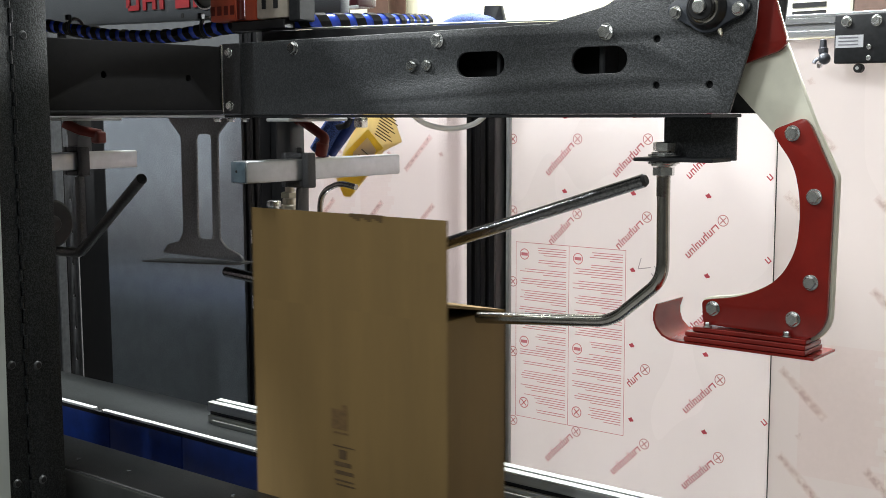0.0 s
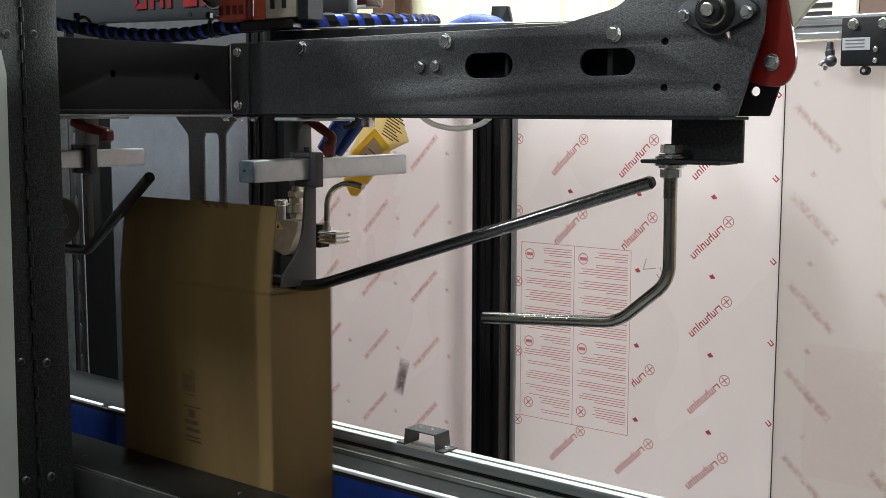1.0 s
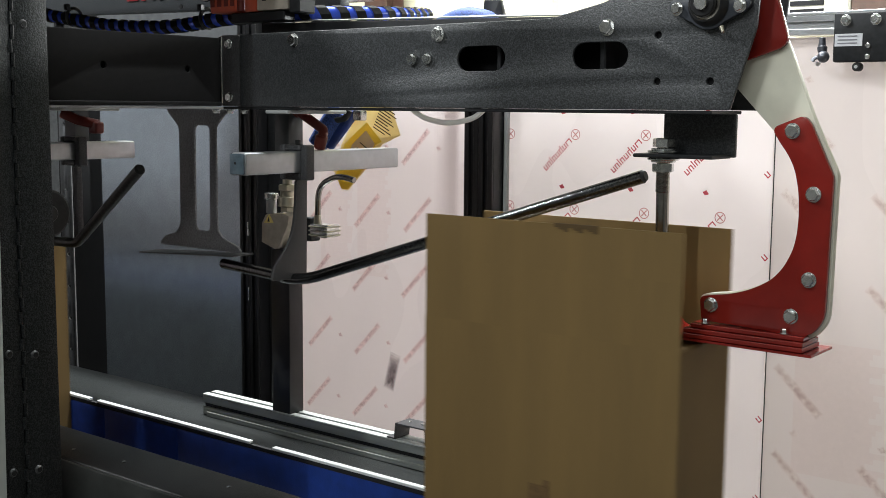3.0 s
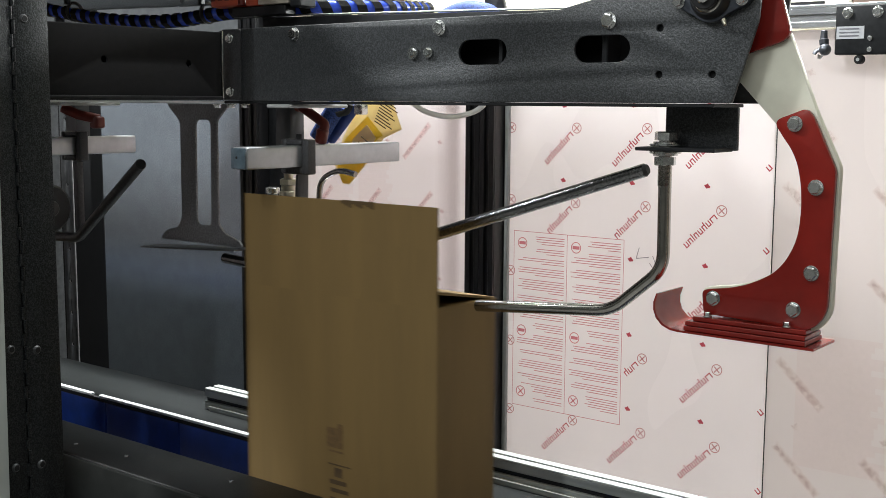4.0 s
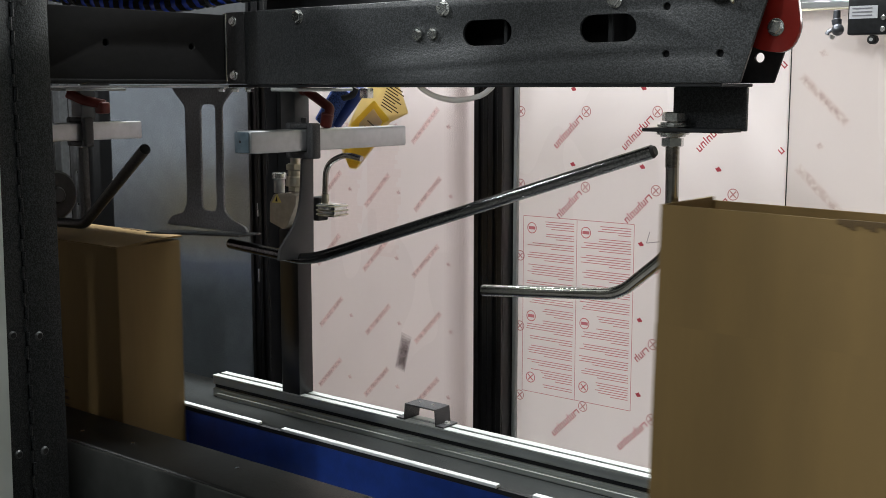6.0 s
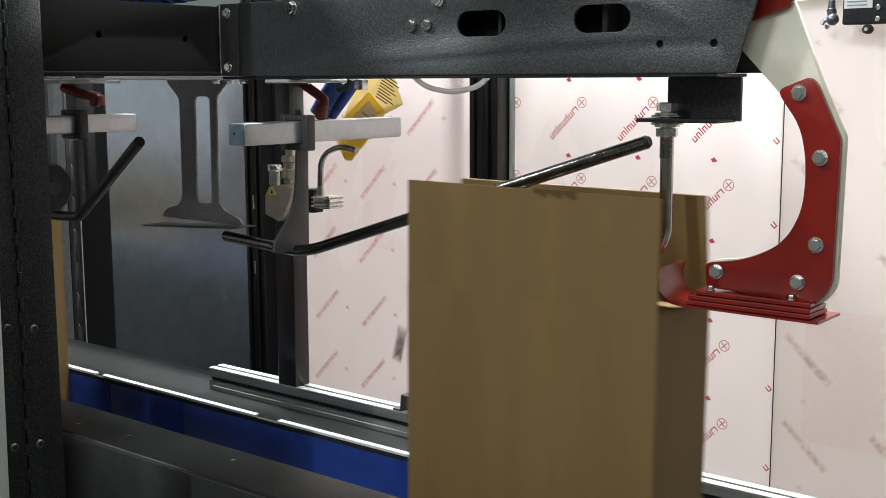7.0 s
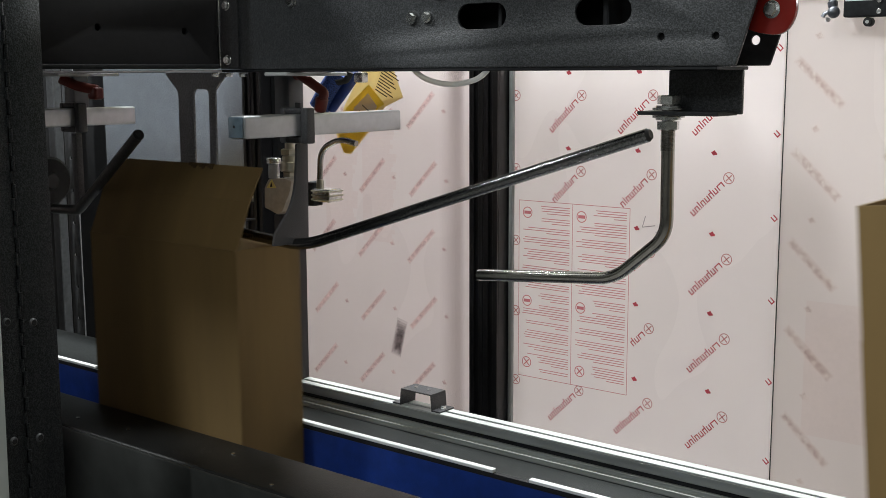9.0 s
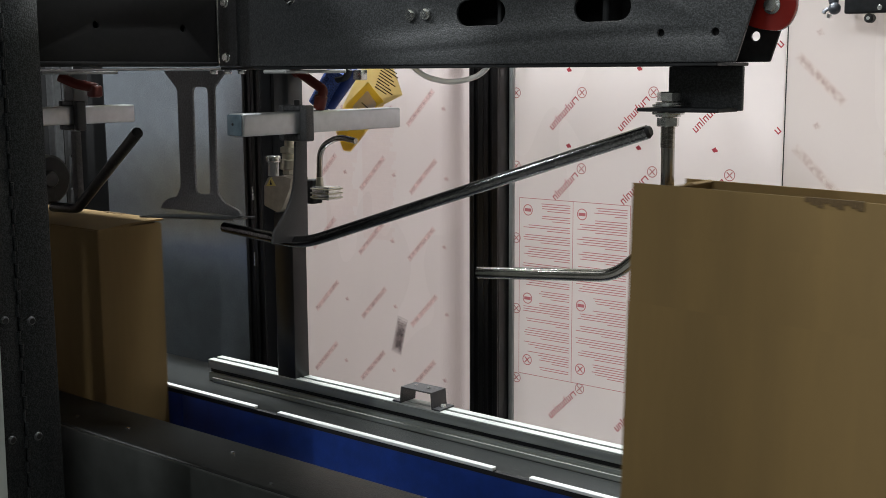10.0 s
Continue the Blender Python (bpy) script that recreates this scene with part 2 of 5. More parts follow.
def sweep(bm, points, r, seg=14, flat=1.0):
    pts = [Vector(p) for p in points]
    rings, side = [], None
    for i, p in enumerate(pts):
        d = (pts[min(i + 1, len(pts) - 1)] - pts[max(i - 1, 0)]).normalized()
        if side is None:
            side = d.orthogonal().normalized()
        side = (side - d * side.dot(d)).normalized()
        up = d.cross(side)
        rings.append([bm.verts.new(p + r * (math.cos(2 * math.pi * k / seg) * side + flat * math.sin(2 * math.pi * k / seg) * up)) for k in range(seg)])
    for lo, hi in zip(rings, rings[1:]):
        for k in range(seg):
            bm.faces.new((lo[k], lo[(k + 1) % seg], hi[(k + 1) % seg], hi[k]))
    bm.faces.new(rings[0][::-1])
    bm.faces.new(rings[-1])
    return bm


def plate(loops, depth, bevel=0.0012):
    """A flat plate from outlines in u, v (the first is the rim, the rest are holes), lying in x and z, its face towards -y at y = 0."""
    data = bpy.data.curves.new("outline", "CURVE")
    data.dimensions, data.fill_mode = "2D", "BOTH"
    data.extrude, data.bevel_depth, data.bevel_resolution = depth / 2 - bevel, bevel, 1
    data.offset = -bevel
    for loop in loops:
        s = data.splines.new("POLY")
        s.points.add(len(loop) - 1)
        for p, (u, v) in zip(s.points, loop):
            p.co = (u, v, 0, 1)
        s.use_cyclic_u = True
    ob = new("outline", data)
    me = bpy.data.meshes.new_from_object(ob.evaluated_get(bpy.context.evaluated_depsgraph_get()))
    bpy.data.objects.remove(ob)
    bpy.data.curves.remove(data)
    bm = bmesh.new()
    bm.from_mesh(me)
    bpy.data.meshes.remove(me)
    bmesh.ops.remove_doubles(bm, verts=bm.verts, dist=1e-6)
    bmesh.ops.transform(bm, matrix=Matrix(((1, 0, 0, 0), (0, 0, -1, depth / 2), (0, 1, 0, 0), (0, 0, 0, 1))), verts=bm.verts)
    return bm


def rounded2(points, radius, steps=5):
    """A closed outline with rounded corners; a radius for all or one each."""
    n = len(points)
    radii = radius if isinstance(radius, (list, tuple)) else [radius] * n
    out = []
    for i in range(n):
        a, b, c = (Vector(points[(i + k) % n]) for k in (-1, 0, 1))
        u, w = a - b, c - b
        cut = min(radii[i], u.length * 0.49, w.length * 0.49)
        if cut < 1e-5:
            out.append(tuple(b))
            continue
        p, q = b + u.normalized() * cut, b + w.normalized() * cut
        for k in range(steps + 1):
            s = k / steps
            out.append(tuple((1 - s) ** 2 * p + 2 * s * (1 - s) * b + s * s * q))
    return out


def ring(u, v, r, seg=18):
    return [(u + r * math.cos(2 * math.pi * i / seg), v + r * math.sin(2 * math.pi * i / seg)) for i in range(seg)]


def slot(u0, u1, v, r, seg=9):
    out = [(u1 + r * math.cos(a), v + r * math.sin(a)) for a in np.linspace(-math.pi / 2, math.pi / 2, seg)]
    return out + [(u0 + r * math.cos(a), v + r * math.sin(a)) for a in np.linspace(math.pi / 2, 3 * math.pi / 2, seg)]


def hex_bolt(bm, x, y, z, axis=(0, -1, 0), flats=0.019, head=0.009, washer=0.0125, turn=0.3):
    """A bolt head on its washer; axis points out of the face it sits on."""
    m = Matrix.Translation((x, y, z)) @ Vector(axis).to_track_quat("Z", "Y").to_matrix().to_4x4() @ Matrix.Rotation(turn, 4, "Z")
    if washer:
        rod(bm, m @ Vector((0, 0, 0)), m @ Vector((0, 0, 0.002)), washer, seg=20, chamfer=0.0005)
    r = flats / 2 / math.cos(math.pi / 6)
    rings = [[bm.verts.new(m @ Vector((q * math.cos(math.pi * i / 3), q * math.sin(math.pi * i / 3), h))) for i in range(6)] for q, h in ((r, 0.0015), (r, head - 0.0015), (r * 0.84, head))]
    for lo, hi in zip(rings, rings[1:]):
        for i in range(6):
            bm.faces.new((lo[i], lo[(i + 1) % 6], hi[(i + 1) % 6], hi[i]))
    bm.faces.new(rings[-1])
    bm.faces.new(rings[0][::-1])
    return bm


def wpart(name, bm, mat, top, label="", parent=None, **how):
    """A part made in world metres, under its thing top, or under a part of it."""
    return part(name, local(top, bm), mat, parent or top, label, **how)


def wbolt(top, x, y, z, mat=None, parent=None, **how):
    return wpart("bolt", hex_bolt(bmesh.new(), x, y, z, **how), mat or ZINC, top, parent=parent)


def moved(bm, x=0, y=0, z=0):
    bmesh.ops.translate(bm, vec=(x, y, z), verts=bm.verts)
    return bm


# ---- plan, in metres: x against the boxes' travel, y across the machine, z up ----
Y_BEAM, Y_BEAM_FAR, Y_MID = 1.370, 1.478, 1.424
Z_BEAM, Z_BEAM_TOP = 1.489, 1.625
Y_FRONT, Y_BACK, BOX_LENGTH = 1.341, 1.506, 0.465
Z_BED, Z_BODY, FLAP = 0.620, 1.147, 0.170
Z_LEDGE = 0.779
Y_GUARD = 2.314
X_GATE = -1.55
PIVOT = Vector((-0.643, Y_MID, 1.633))


# ---- the hall ----
def hall():
    bm = block(bmesh.new(), -9, 6, -6, 6.2, -0.1, 0)
    tagged(part("floor", bm, FLOOR), "grey concrete factory floor", "floor", kind="structure")
    bm = block(bmesh.new(), -9, 6, -6, 6.2, 5.2, 5.3)
    tagged(part("ceiling", bm, CEIL), "white sheet-metal factory roof", "ceiling", kind="structure")
    # these three walls are unseen and kept dim to cut reflections and bounce
    dim = material("grey_hall_wall", (0.16, 0.16, 0.15), 0.7, 0, 0.1, 3)
    for name, x0, x1, y0, y1 in (("wall_south", -9, 6, -6.1, -6), ("wall_west", -9.1, -9, -6, 6.2), ("wall_east", 6, 6.1, -6, 6.2)):
        tagged(part(name, block(bmesh.new(), x0, x1, y0, y1, 0, 5.2), dim), "unseen dim grey factory wall", "wall", kind="structure")
    # ribbed sheet wall behind the machine
    bm = bmesh.new()
    prof = []
    x = -9.0
    while x < 6.0:
        prof += [(x, 0), (x + 0.17, 0), (x + 0.19, -0.03), (x + 0.24, -0.03), (x + 0.26, 0)]
        x += 0.3
    lo = [bm.verts.new((u, 5.2 + v, 0)) for u, v in prof]
    hi = [bm.verts.new((u, 5.2 + v, 5.2)) for u, v in prof]
    for i in range(len(prof) - 1):
        bm.faces.new((lo[i], lo[i + 1], hi[i + 1], hi[i]))
    back = [bm.verts.new((q.co.x, 5.3, q.co.z)) for q in (lo[0], lo[-1], hi[-1], hi[0])]
    bm.faces.new(back[::-1])
    tagged(part("wall_north", bm, WALLPAINT, smooth=False), "cream ribbed sheet-metal factory wall", "wall", kind="structure")
    col = thing("steel_column", -4.42, 5.02, 0, "dark brown steel column before the ribbed wall", "column", kind="structure")
    bm = bmesh.new()
    for x0, x1, y0, y1 in ((-4.50, -4.34, 4.94, 4.952), (-4.50, -4.34, 5.09, 5.10), (-4.425, -4.415, 4.952, 5.09)):
        block(bm, x0, x1, y0, y1, 0, 5.2)
    wpart("column_shaft", bm, material("brown_steel_paint", (0.09, 0.05, 0.035), 0.5), col)
    copy_thing(col, pose(-1.60, 5.02, 0))


hall()


# ---- guard wall behind the machine ----
def t_slot(bm, x0, x1, y0, y1, z0, z1, axis, grooves=1, face="-y"):
    """A slotted extrusion along an axis, as a ribbed bar: its body is set back and its lips stand proud."""
    cut = 0.007
    if axis == "z":
        block(bm, x0, x1, y0 + cut, y1, z0, z1)
        w = (x1 - x0) / (grooves * 3)
        u = x0
        for k in range(grooves):
            for a, b in ((0, 1.05), (1.95, 3)):
                block(bm, u + a * w + 0.0004, u + b * w - 0.0004, y0, y0 + cut, z0, z1, 0.001, 1)
            u += 3 * w
    else:
        block(bm, x0, x1, y0 + cut, y1 - cut, z0 + cut, z1 - cut)
        h, d = (z1 - z0) / (grooves * 3), (y1 - y0) / (grooves * 3)
        for k in range(grooves):
            for a, b in ((0, 1.1), (1.9, 3)):
                block(bm, x0, x1, y0, y0 + cut, z0 + (3 * k + a) * h + cut * (k + a == 0), z0 + (3 * k + b) * h - cut * (3 * k + b == 3 * grooves), 0.0008, 1)
                block(bm, x0, x1, y0 + (3 * k + a) * d, y0 + (3 * k + b) * d, z1 - cut, z1, 0.0008, 1)
    return bm


def islands(bm):
    """The separate bodies of a mesh, each as a mesh of its own."""
    left, found = set(bm.verts), []
    while left:
        heap, got = [left.pop()], []
        while heap:
            v = heap.pop()
            got.append(v)
            for e in v.link_edges:
                w = e.other_vert(v)
                if w in left:
                    left.discard(w)
                    heap.append(w)
        one = bmesh.new()
        twin = {v: one.verts.new(v.co) for v in got}
        for f in {f for v in got for f in v.link_faces}:
            one.faces.new([twin[v] for v in f.verts])
        found.append(one)
    bm.free()
    return sorted(found, key=lambda b: tuple(round(c, 5) for v in b.verts[:] for c in v.co)[:3])


def emblem(bm, x, z, r, y, arms=True, bore=0.84):
    n = 20
    for q0, q1 in ((r, r * bore),):
        a = [bm.verts.new((x + q0 * math.cos(2 * math.pi * i / n), y, z + q0 * math.sin(2 * math.pi * i / n))) for i in range(n)]
        b = [bm.verts.new((x + q1 * math.cos(2 * math.pi * i / n), y, z + q1 * math.sin(2 * math.pi * i / n))) for i in range(n)]
        for i in range(n):
            bm.faces.new((a[i], a[(i + 1) % n], b[(i + 1) % n], b[i]))
    if arms:
        for ang in (math.pi / 4, 3 * math.pi / 4):
            stroke(bm, x, z, ang, -r * 0.72, r * 0.72, -r * 0.1, r * 0.1, y)


def stroke(bm, x, z, ang, u0, u1, v0, v1, y):
    """A flat printed bar, turned by ang about its own origin."""
    c, s = math.cos(ang), math.sin(ang)
    q = [bm.verts.new((x + u * c - v * s, y, z + u * s + v * c)) for u, v in ((u0, v0), (u1, v0), (u1, v1), (u0, v1))]
    bm.faces.new(q)


def word_mark(bm, x, z, y, ang, size=1.0, clear=None):
    """A slanted printed trade mark as eight plain little shapes."""
    u = -0.019 * size
    for k in range(8):
        w, tall = (0.017, 0) if k == 0 else (0.0105, 0.006 if k in (2, 5) else 0)
        w *= size
        t = 0.0028 * size
        h = 0.0138 * size
        at = u - w / 2
        if clear and not clear(x + at * math.cos(ang), z + at * math.sin(ang)):
            u -= w + 0.0032 * size if k != 5 else t + 0.0035 * size
            continue
        stroke(bm, x, z, ang, u - t, u, -h / 2, h / 2 + tall * size, y)
        if k != 5:
            stroke(bm, x, z, ang, u - w, u - w + t, -h / 2, h / 2, y)
            stroke(bm, x, z, ang, u - w + t, u - t, (h / 2 - t) if k % 2 == 0 else -h / 2, h / 2 if k % 2 == 0 else -h / 2 + t, y)
        u -= w + 0.0032 * size if k != 5 else t + 0.0035 * size


def blob(bm, x, z, y, r):
    n = 9
    bm.faces.new([bm.verts.new((x + r * (1 + 0.35 * math.sin(5 * i)) * math.cos(2 * math.pi * i / n), y, z + 0.8 * r * (1 + 0.3 * math.cos(3 * i)) * math.sin(2 * math.pi * i / n))) for i in range(n)])


def guard_wall():
    y = Y_GUARD
    # sheet with sharp prints
    p = thing("polycarbonate_guard", -1.28, y, 0.30, "clear guard sheet still in white masking film with red prints", "guard panel", "guard panels")
    wpart("sheet", block(bmesh.new(), -1.660, -0.932, y, y + 0.006, 0.30, 1.66, 0.001, 1), FILM, p)
    bm, marks = bmesh.new(), bmesh.new()
    for i in range(-1, 4):
        for j in range(-2, 7):
            x, z = -1.439 + 0.1935 * i + 0.001 * j, 1.426 - 0.1842 * j + 0.002 * i
            if z < 1.64 and -1.650 < x < -0.945 and not (-1.622 < x < -1.297 and 0.70 < z < 1.165):
                emblem(marks, x, z, 0.0135, y - 0.0012)
            inside = lambda u, v: -1.626 < u < -1.292 and 0.696 < v < 1.166
            word_mark(bm, x, z, y - 0.0012, math.radians(45), clear=lambda u, v: not inside(u, v) and -1.652 < u < -0.938 and 0.31 < v < 1.65)
            bx, bz = x - 0.037 + 0.1935 * 0, z + 0.0545
            if bz < 1.64 and not inside(bx, bz) and -1.65 < bx < -0.94:
                blob(bm, bx, bz, y - 0.0012, 0.0068)
    tagged(wpart("film_print", bm, PRINT, p, "red slanted trade marks as plain shapes", smooth=False), kind="stuff")
    tagged(wpart("emblem_print", marks, PRINT_EMBLEM, p, "thin dark red round emblems", smooth=False), kind="stuff")
    # data sheet printed on the film: two columns of lines in a thin frame
    bm = bmesh.new()
    x0, x1, z0, z1 = -1.620, -1.299, 0.702, 1.160
    xm = (x0 + x1) / 2
    for z in (z0, z1):
        stroke(bm, (x0 + x1) / 2, z, 0, -(x1 - x0) / 2, (x1 - x0) / 2, -0.0007, 0.0007, y - 0.0024)
    for x in (x0, xm, x1):
        stroke(bm, x, (z0 + z1) / 2, 0, -0.0007, 0.0007, -(z1 - z0) / 2, (z1 - z0) / 2, y - 0.0024)
    rnd = random.Random(5)
    for c in (x0, xm):
        right = c + (x1 - x0) / 2 - 0.008
        for top, bottom in ((z1 - 0.012, z0 + 0.235), (z0 + 0.222, z0 + 0.015)):
            z, left = top, 4
            while z > bottom:
                near = z > top - 0.038 or (z < bottom + 0.045 and bottom < z0 + 0.1)
                wide = 0.094 if near else 0.142
                u = right - wide * (1.0 - 0.14 * rnd.random() if left > 1 else 0.25 + 0.5 * rnd.random())
                stroke(bm, u, z, 0, 0, right - u, -0.00085, 0.00085, y - 0.0024)
                z, left = z - 0.0060, left - 1
                if left == 0:
                    z, left = z - 0.0070, rnd.choice((3, 4, 5, 6))
        for z in (z1 - 0.030, z0 + 0.200, z0 + 0.038):
            emblem(bm, c + 0.026, z, 0.0145, y - 0.0024, z == z0 + 0.038)
            if z != z0 + 0.038:
                stroke(bm, c + 0.026, z, 0, -0.010, 0.010, -0.004, 0.004, y - 0.0024)
    tagged(wpart("data_print", bm, PRINT_THIN, p, "pale red printed data sheet with illegible lines", smooth=False), kind="stuff")
    bm = bmesh.new()
    for u0, v0, u1, v1 in ((-1.258, 1.145, -1.266, 1.118), (-1.266, 1.118, -1.232, 1.124), (-1.230, 1.110, -1.214, 1.090), (-1.236, 1.085, -1.206, 1.094), (-1.222, 1.128, -1.206, 1.092)):
        a = math.atan2(v1 - v0, u1 - u0)
        stroke(bm, u0, v0, a, 0, math.hypot(u1 - u0, v1 - v0), -0.0010, 0.0010, y - 0.0012)
    wpart("marker_scribble", bm, MARKER, p, "thin grey marker scribble", smooth=False)

    # hazy sheet beside it
    p = thing("polycarbonate_guard", -2.1, y, 0.30, "hazy guard sheet with faded pink slanted prints and a dark smudge", "guard panel", "guard panels")
    wpart("sheet", block(bmesh.new(), -2.445, -1.741, y, y + 0.006, 0.30, 1.66, 0.001, 1), FILM_HAZY, p)
    bm = bmesh.new()
    for i in range(-1, 4):
        for j in range(-1, 7):
            x, z = -2.363 + 0.186 * i + 0.008 * (j % 2), 1.427 - 0.1855 * j
            if -2.40 < x < -1.86:
                for k, (w, e) in enumerate(((0.0085, 0.006), (0.0062, 0.003), (0.0038, 0.0))):
                    stroke(bm, x, z - 0.09, math.radians(46), -e, 0.122 + e, -w, w, y - 0.0012 - 0.0008 * k)
            if -2.39 < x + 0.124 < -1.80:
                for k, w in enumerate((0.0085, 0.006, 0.004)):
                    blob(bm, x + 0.124, z - 0.047, y - 0.0012 - 0.0008 * k, w)
    tagged(wpart("film_print", bm, PRINT_PALE, p, "faded pink slanted print marks", smooth=False), kind="stuff")
    bm = bmesh.new()
    for k in range(7):
        stroke(bm, -2.031 + 0.0006 * k, 0.742 - 0.001 * k, math.radians(76), -0.054 + 0.0055 * k, 0.056 - 0.0065 * k, -0.021 + 0.0022 * k, 0.018 - 0.002 * k, y - 0.0036 - 0.0005 * k)
    wpart("smudge", bm, SMUDGE_SOFT, p, "dark grey smudge", smooth=False)
    # nested tints paint the soft shading of the film next to the post
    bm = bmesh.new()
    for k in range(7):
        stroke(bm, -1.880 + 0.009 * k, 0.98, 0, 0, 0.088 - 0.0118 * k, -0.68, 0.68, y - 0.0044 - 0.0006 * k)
    wpart("edge_shade_strip", bm, FILM_SHADE, p, "soft grey shading painted on the film beside the post", smooth=False)
    bm = bmesh.new()
    rnd = random.Random(4)
    for c in (-2.30, -2.155):
        for k in range(26):
            stroke(bm, c, 1.33 - 0.0125 * k, 0, 0, 0.10 + 0.03 * rnd.random(), -0.0060, 0.0060, y - 0.0102)
    tagged(wpart("data_print", bm, PRINT_GHOST, p, "ghostly pink lines of a printed data sheet", smooth=False), kind="stuff")

    p = thing("polycarbonate_guard", -0.3, y, 0.30, "hazy guard sheet with faint pink reversed prints", "guard panel", "guard panels")
    wpart("sheet", block(bmesh.new(), -0.926, 0.62, y - 0.004, y + 0.002, 0.30, 1.644, 0.001, 1), FILM_CREAM, p)
    bm = bmesh.new()
    for i in range(0, 8):
        for j in range(0, 7):
            x, z = -0.898 + 0.193 * i, 1.503 - 0.1945 * j
            if (i + 2 * j) % 3 != 1 or i == 0:
                for k, (w, e) in enumerate(((0.0105, 0.008), (0.0075, 0.004), (0.004, 0.0))):
                    stroke(bm, x, z, math.radians(-44), -e, 0.128 + e, -w, w, y - 0.0052 - 0.0008 * k)
            if (i + j) % 2 or i == 0:
                for k, w in enumerate((0.0095, 0.0065)):
                    blob(bm, x + 0.042, z + 0.052, y - 0.0052 - 0.0008 * k, w)
    tagged(wpart("film_print", bm, PRINT_FAINT, p, "very faint pink print marks", smooth=False), kind="stuff")
    bm = bmesh.new()
    rnd = random.Random(9)
    for k in range(24):
        stroke(bm, -0.86, 0.985 - 0.0125 * k, 0, 0, 0.16 + 0.05 * rnd.random(), -0.0062, 0.0062, y - 0.0048)
        stroke(bm, -0.62, 0.985 - 0.0125 * k, 0, 0, 0.16 + 0.05 * rnd.random(), -0.0062, 0.0062, y - 0.0048)
    tagged(wpart("data_print", bm, PRINT_GHOST, p, "ghostly pink lines of a reversed data sheet", smooth=False), kind="stuff")

    # posts and rails
    p = thing("guard_post", -1.73, y - 0.05, 0, "black slotted aluminium guard post", "post", "guard posts")
    for piece in islands(t_slot(bmesh.new(), -1.738, -1.648, y - 0.060, y + 0.03, 0, 1.70, "z", 2)):
        wpart("profile_web", piece, BLACK, p)
    wpart("side_strip", block(bmesh.new(), -1.6465, -1.634, y - 0.014, y - 0.002, 0.3, 1.66, 0.003, 2), GREYFRAME, p, "light grey strip beside the post")
    p = thing("guard_post", -2.51, y - 0.05, 0, "wide black guard post of the machine housing", "post", "guard posts")
    for piece in islands(t_slot(bmesh.new(), -2.580, -2.503, y - 0.075, y + 0.03, 0, 1.95, "z", 2)):
        wpart("profile_web", piece, BLACK, p)
    wpart("cover", block(bmesh.new(), -2.502, -2.440, y - 0.03, y + 0.03, 0, 1.95, 0.003, 2), COAT_DARK, p, "charcoal cover strip")
    for z in (0.92, 1.12, 1.32):
        wpart("slot_cover", block(bmesh.new(), -2.544, -2.538, y - 0.079, y - 0.074, z - 0.02, z + 0.02, 0.001, 1), ZINC, p, "small bright slot insert")
    r = thing("guard_top_rail", 0, y - 0.03, 1.636, "grey aluminium top rail of the guard wall", "rail")
    for piece in islands(t_slot(bmesh.new(), -1.68, 0.64, y - 0.035, y + 0.02, 1.640, 1.694, "x", 1)):
        wpart("profile_web", piece, ALU, r)
    # seam cord between the two sheets
    p = thing("panel_seam", -0.929, y, 0.3, "thin dark joint between two guard sheets", "joint")
    wpart("joint", block(bmesh.new(), -0.9298, -0.9280, y - 0.001, y + 0.004, 0.3, 1.64), VOID, p)
    # sensor plate on the top rail
    s = thing("latch_box", -0.73, y - 0.05, 1.59, "black safety latch box with a white sticker on the guard rail", "latch")
    wpart("housing", block(bmesh.new(), -0.790, -0.672, y - 0.062, y - 0.036, 1.588, 1.688, 0.004, 3), COAT_DARK, s)
    wbolt(s, -0.765, y - 0.062, 1.672, turn=0.1, flats=0.0165, washer=0.0115)
    wbolt(s, -0.705, y - 0.062, 1.672, turn=0.5, flats=0.0165, washer=0.0115)
    wpart("sticker", block(bmesh.new(), -0.786, -0.730, y - 0.0634, y - 0.0618, 1.620, 1.645), LABEL, s, "white sticker with illegible lines")
    bm = bmesh.new()
    for z in (1.640, 1.633, 1.626):
        stroke(bm, -0.780, z, 0, 0, 0.040, -0.0011, 0.0011, y - 0.0646)
    wpart("sticker_lines", bm, GREYINK, s, smooth=False)
    for z in (1.598, 1.620):
        wpart("screw", rod(bmesh.new(), (-0.718, y - 0.066, z), (-0.718, y - 0.0615, z), 0.0052, chamfer=0.001), ZINC, s)
    wpart("plunger", rod(bmesh.new(), (-0.742, y - 0.058, 1.5785), (-0.742, y - 0.036, 1.5785), 0.0092, chamfer=0.003), RUBBER, s, "black rubber plunger")
    wpart("plunger_core", rod(bmesh.new(), (-0.742, y - 0.0595, 1.5785), (-0.742, y - 0.0575, 1.5785), 0.0035, seg=12), GREYFRAME, s)
    k = thing("wing_clamp", -0.815, y - 0.03, 1.62, "small grey clamp screw under the guard rail", "clamp")
    dark = material("dark_zinc_casting", (0.10, 0.105, 0.12), 0.3, 0.6, 0.2, 80)
    wpart("stem", rod(bmesh.new(), (-0.820, y - 0.04, 1.640), (-0.820, y - 0.04, 1.622), 0.0065, 0.008, 14, 0.001), dark, k)
    wpart("collar", rod(bmesh.new(), (-0.820, y - 0.04, 1.622), (-0.818, y - 0.042, 1.609), 0.0105, 0.0095, 16, 0.002), dark, k)
    ball = bmesh.new()
    bmesh.ops.create_uvsphere(ball, u_segments=16, v_segments=10, radius=0.0125)
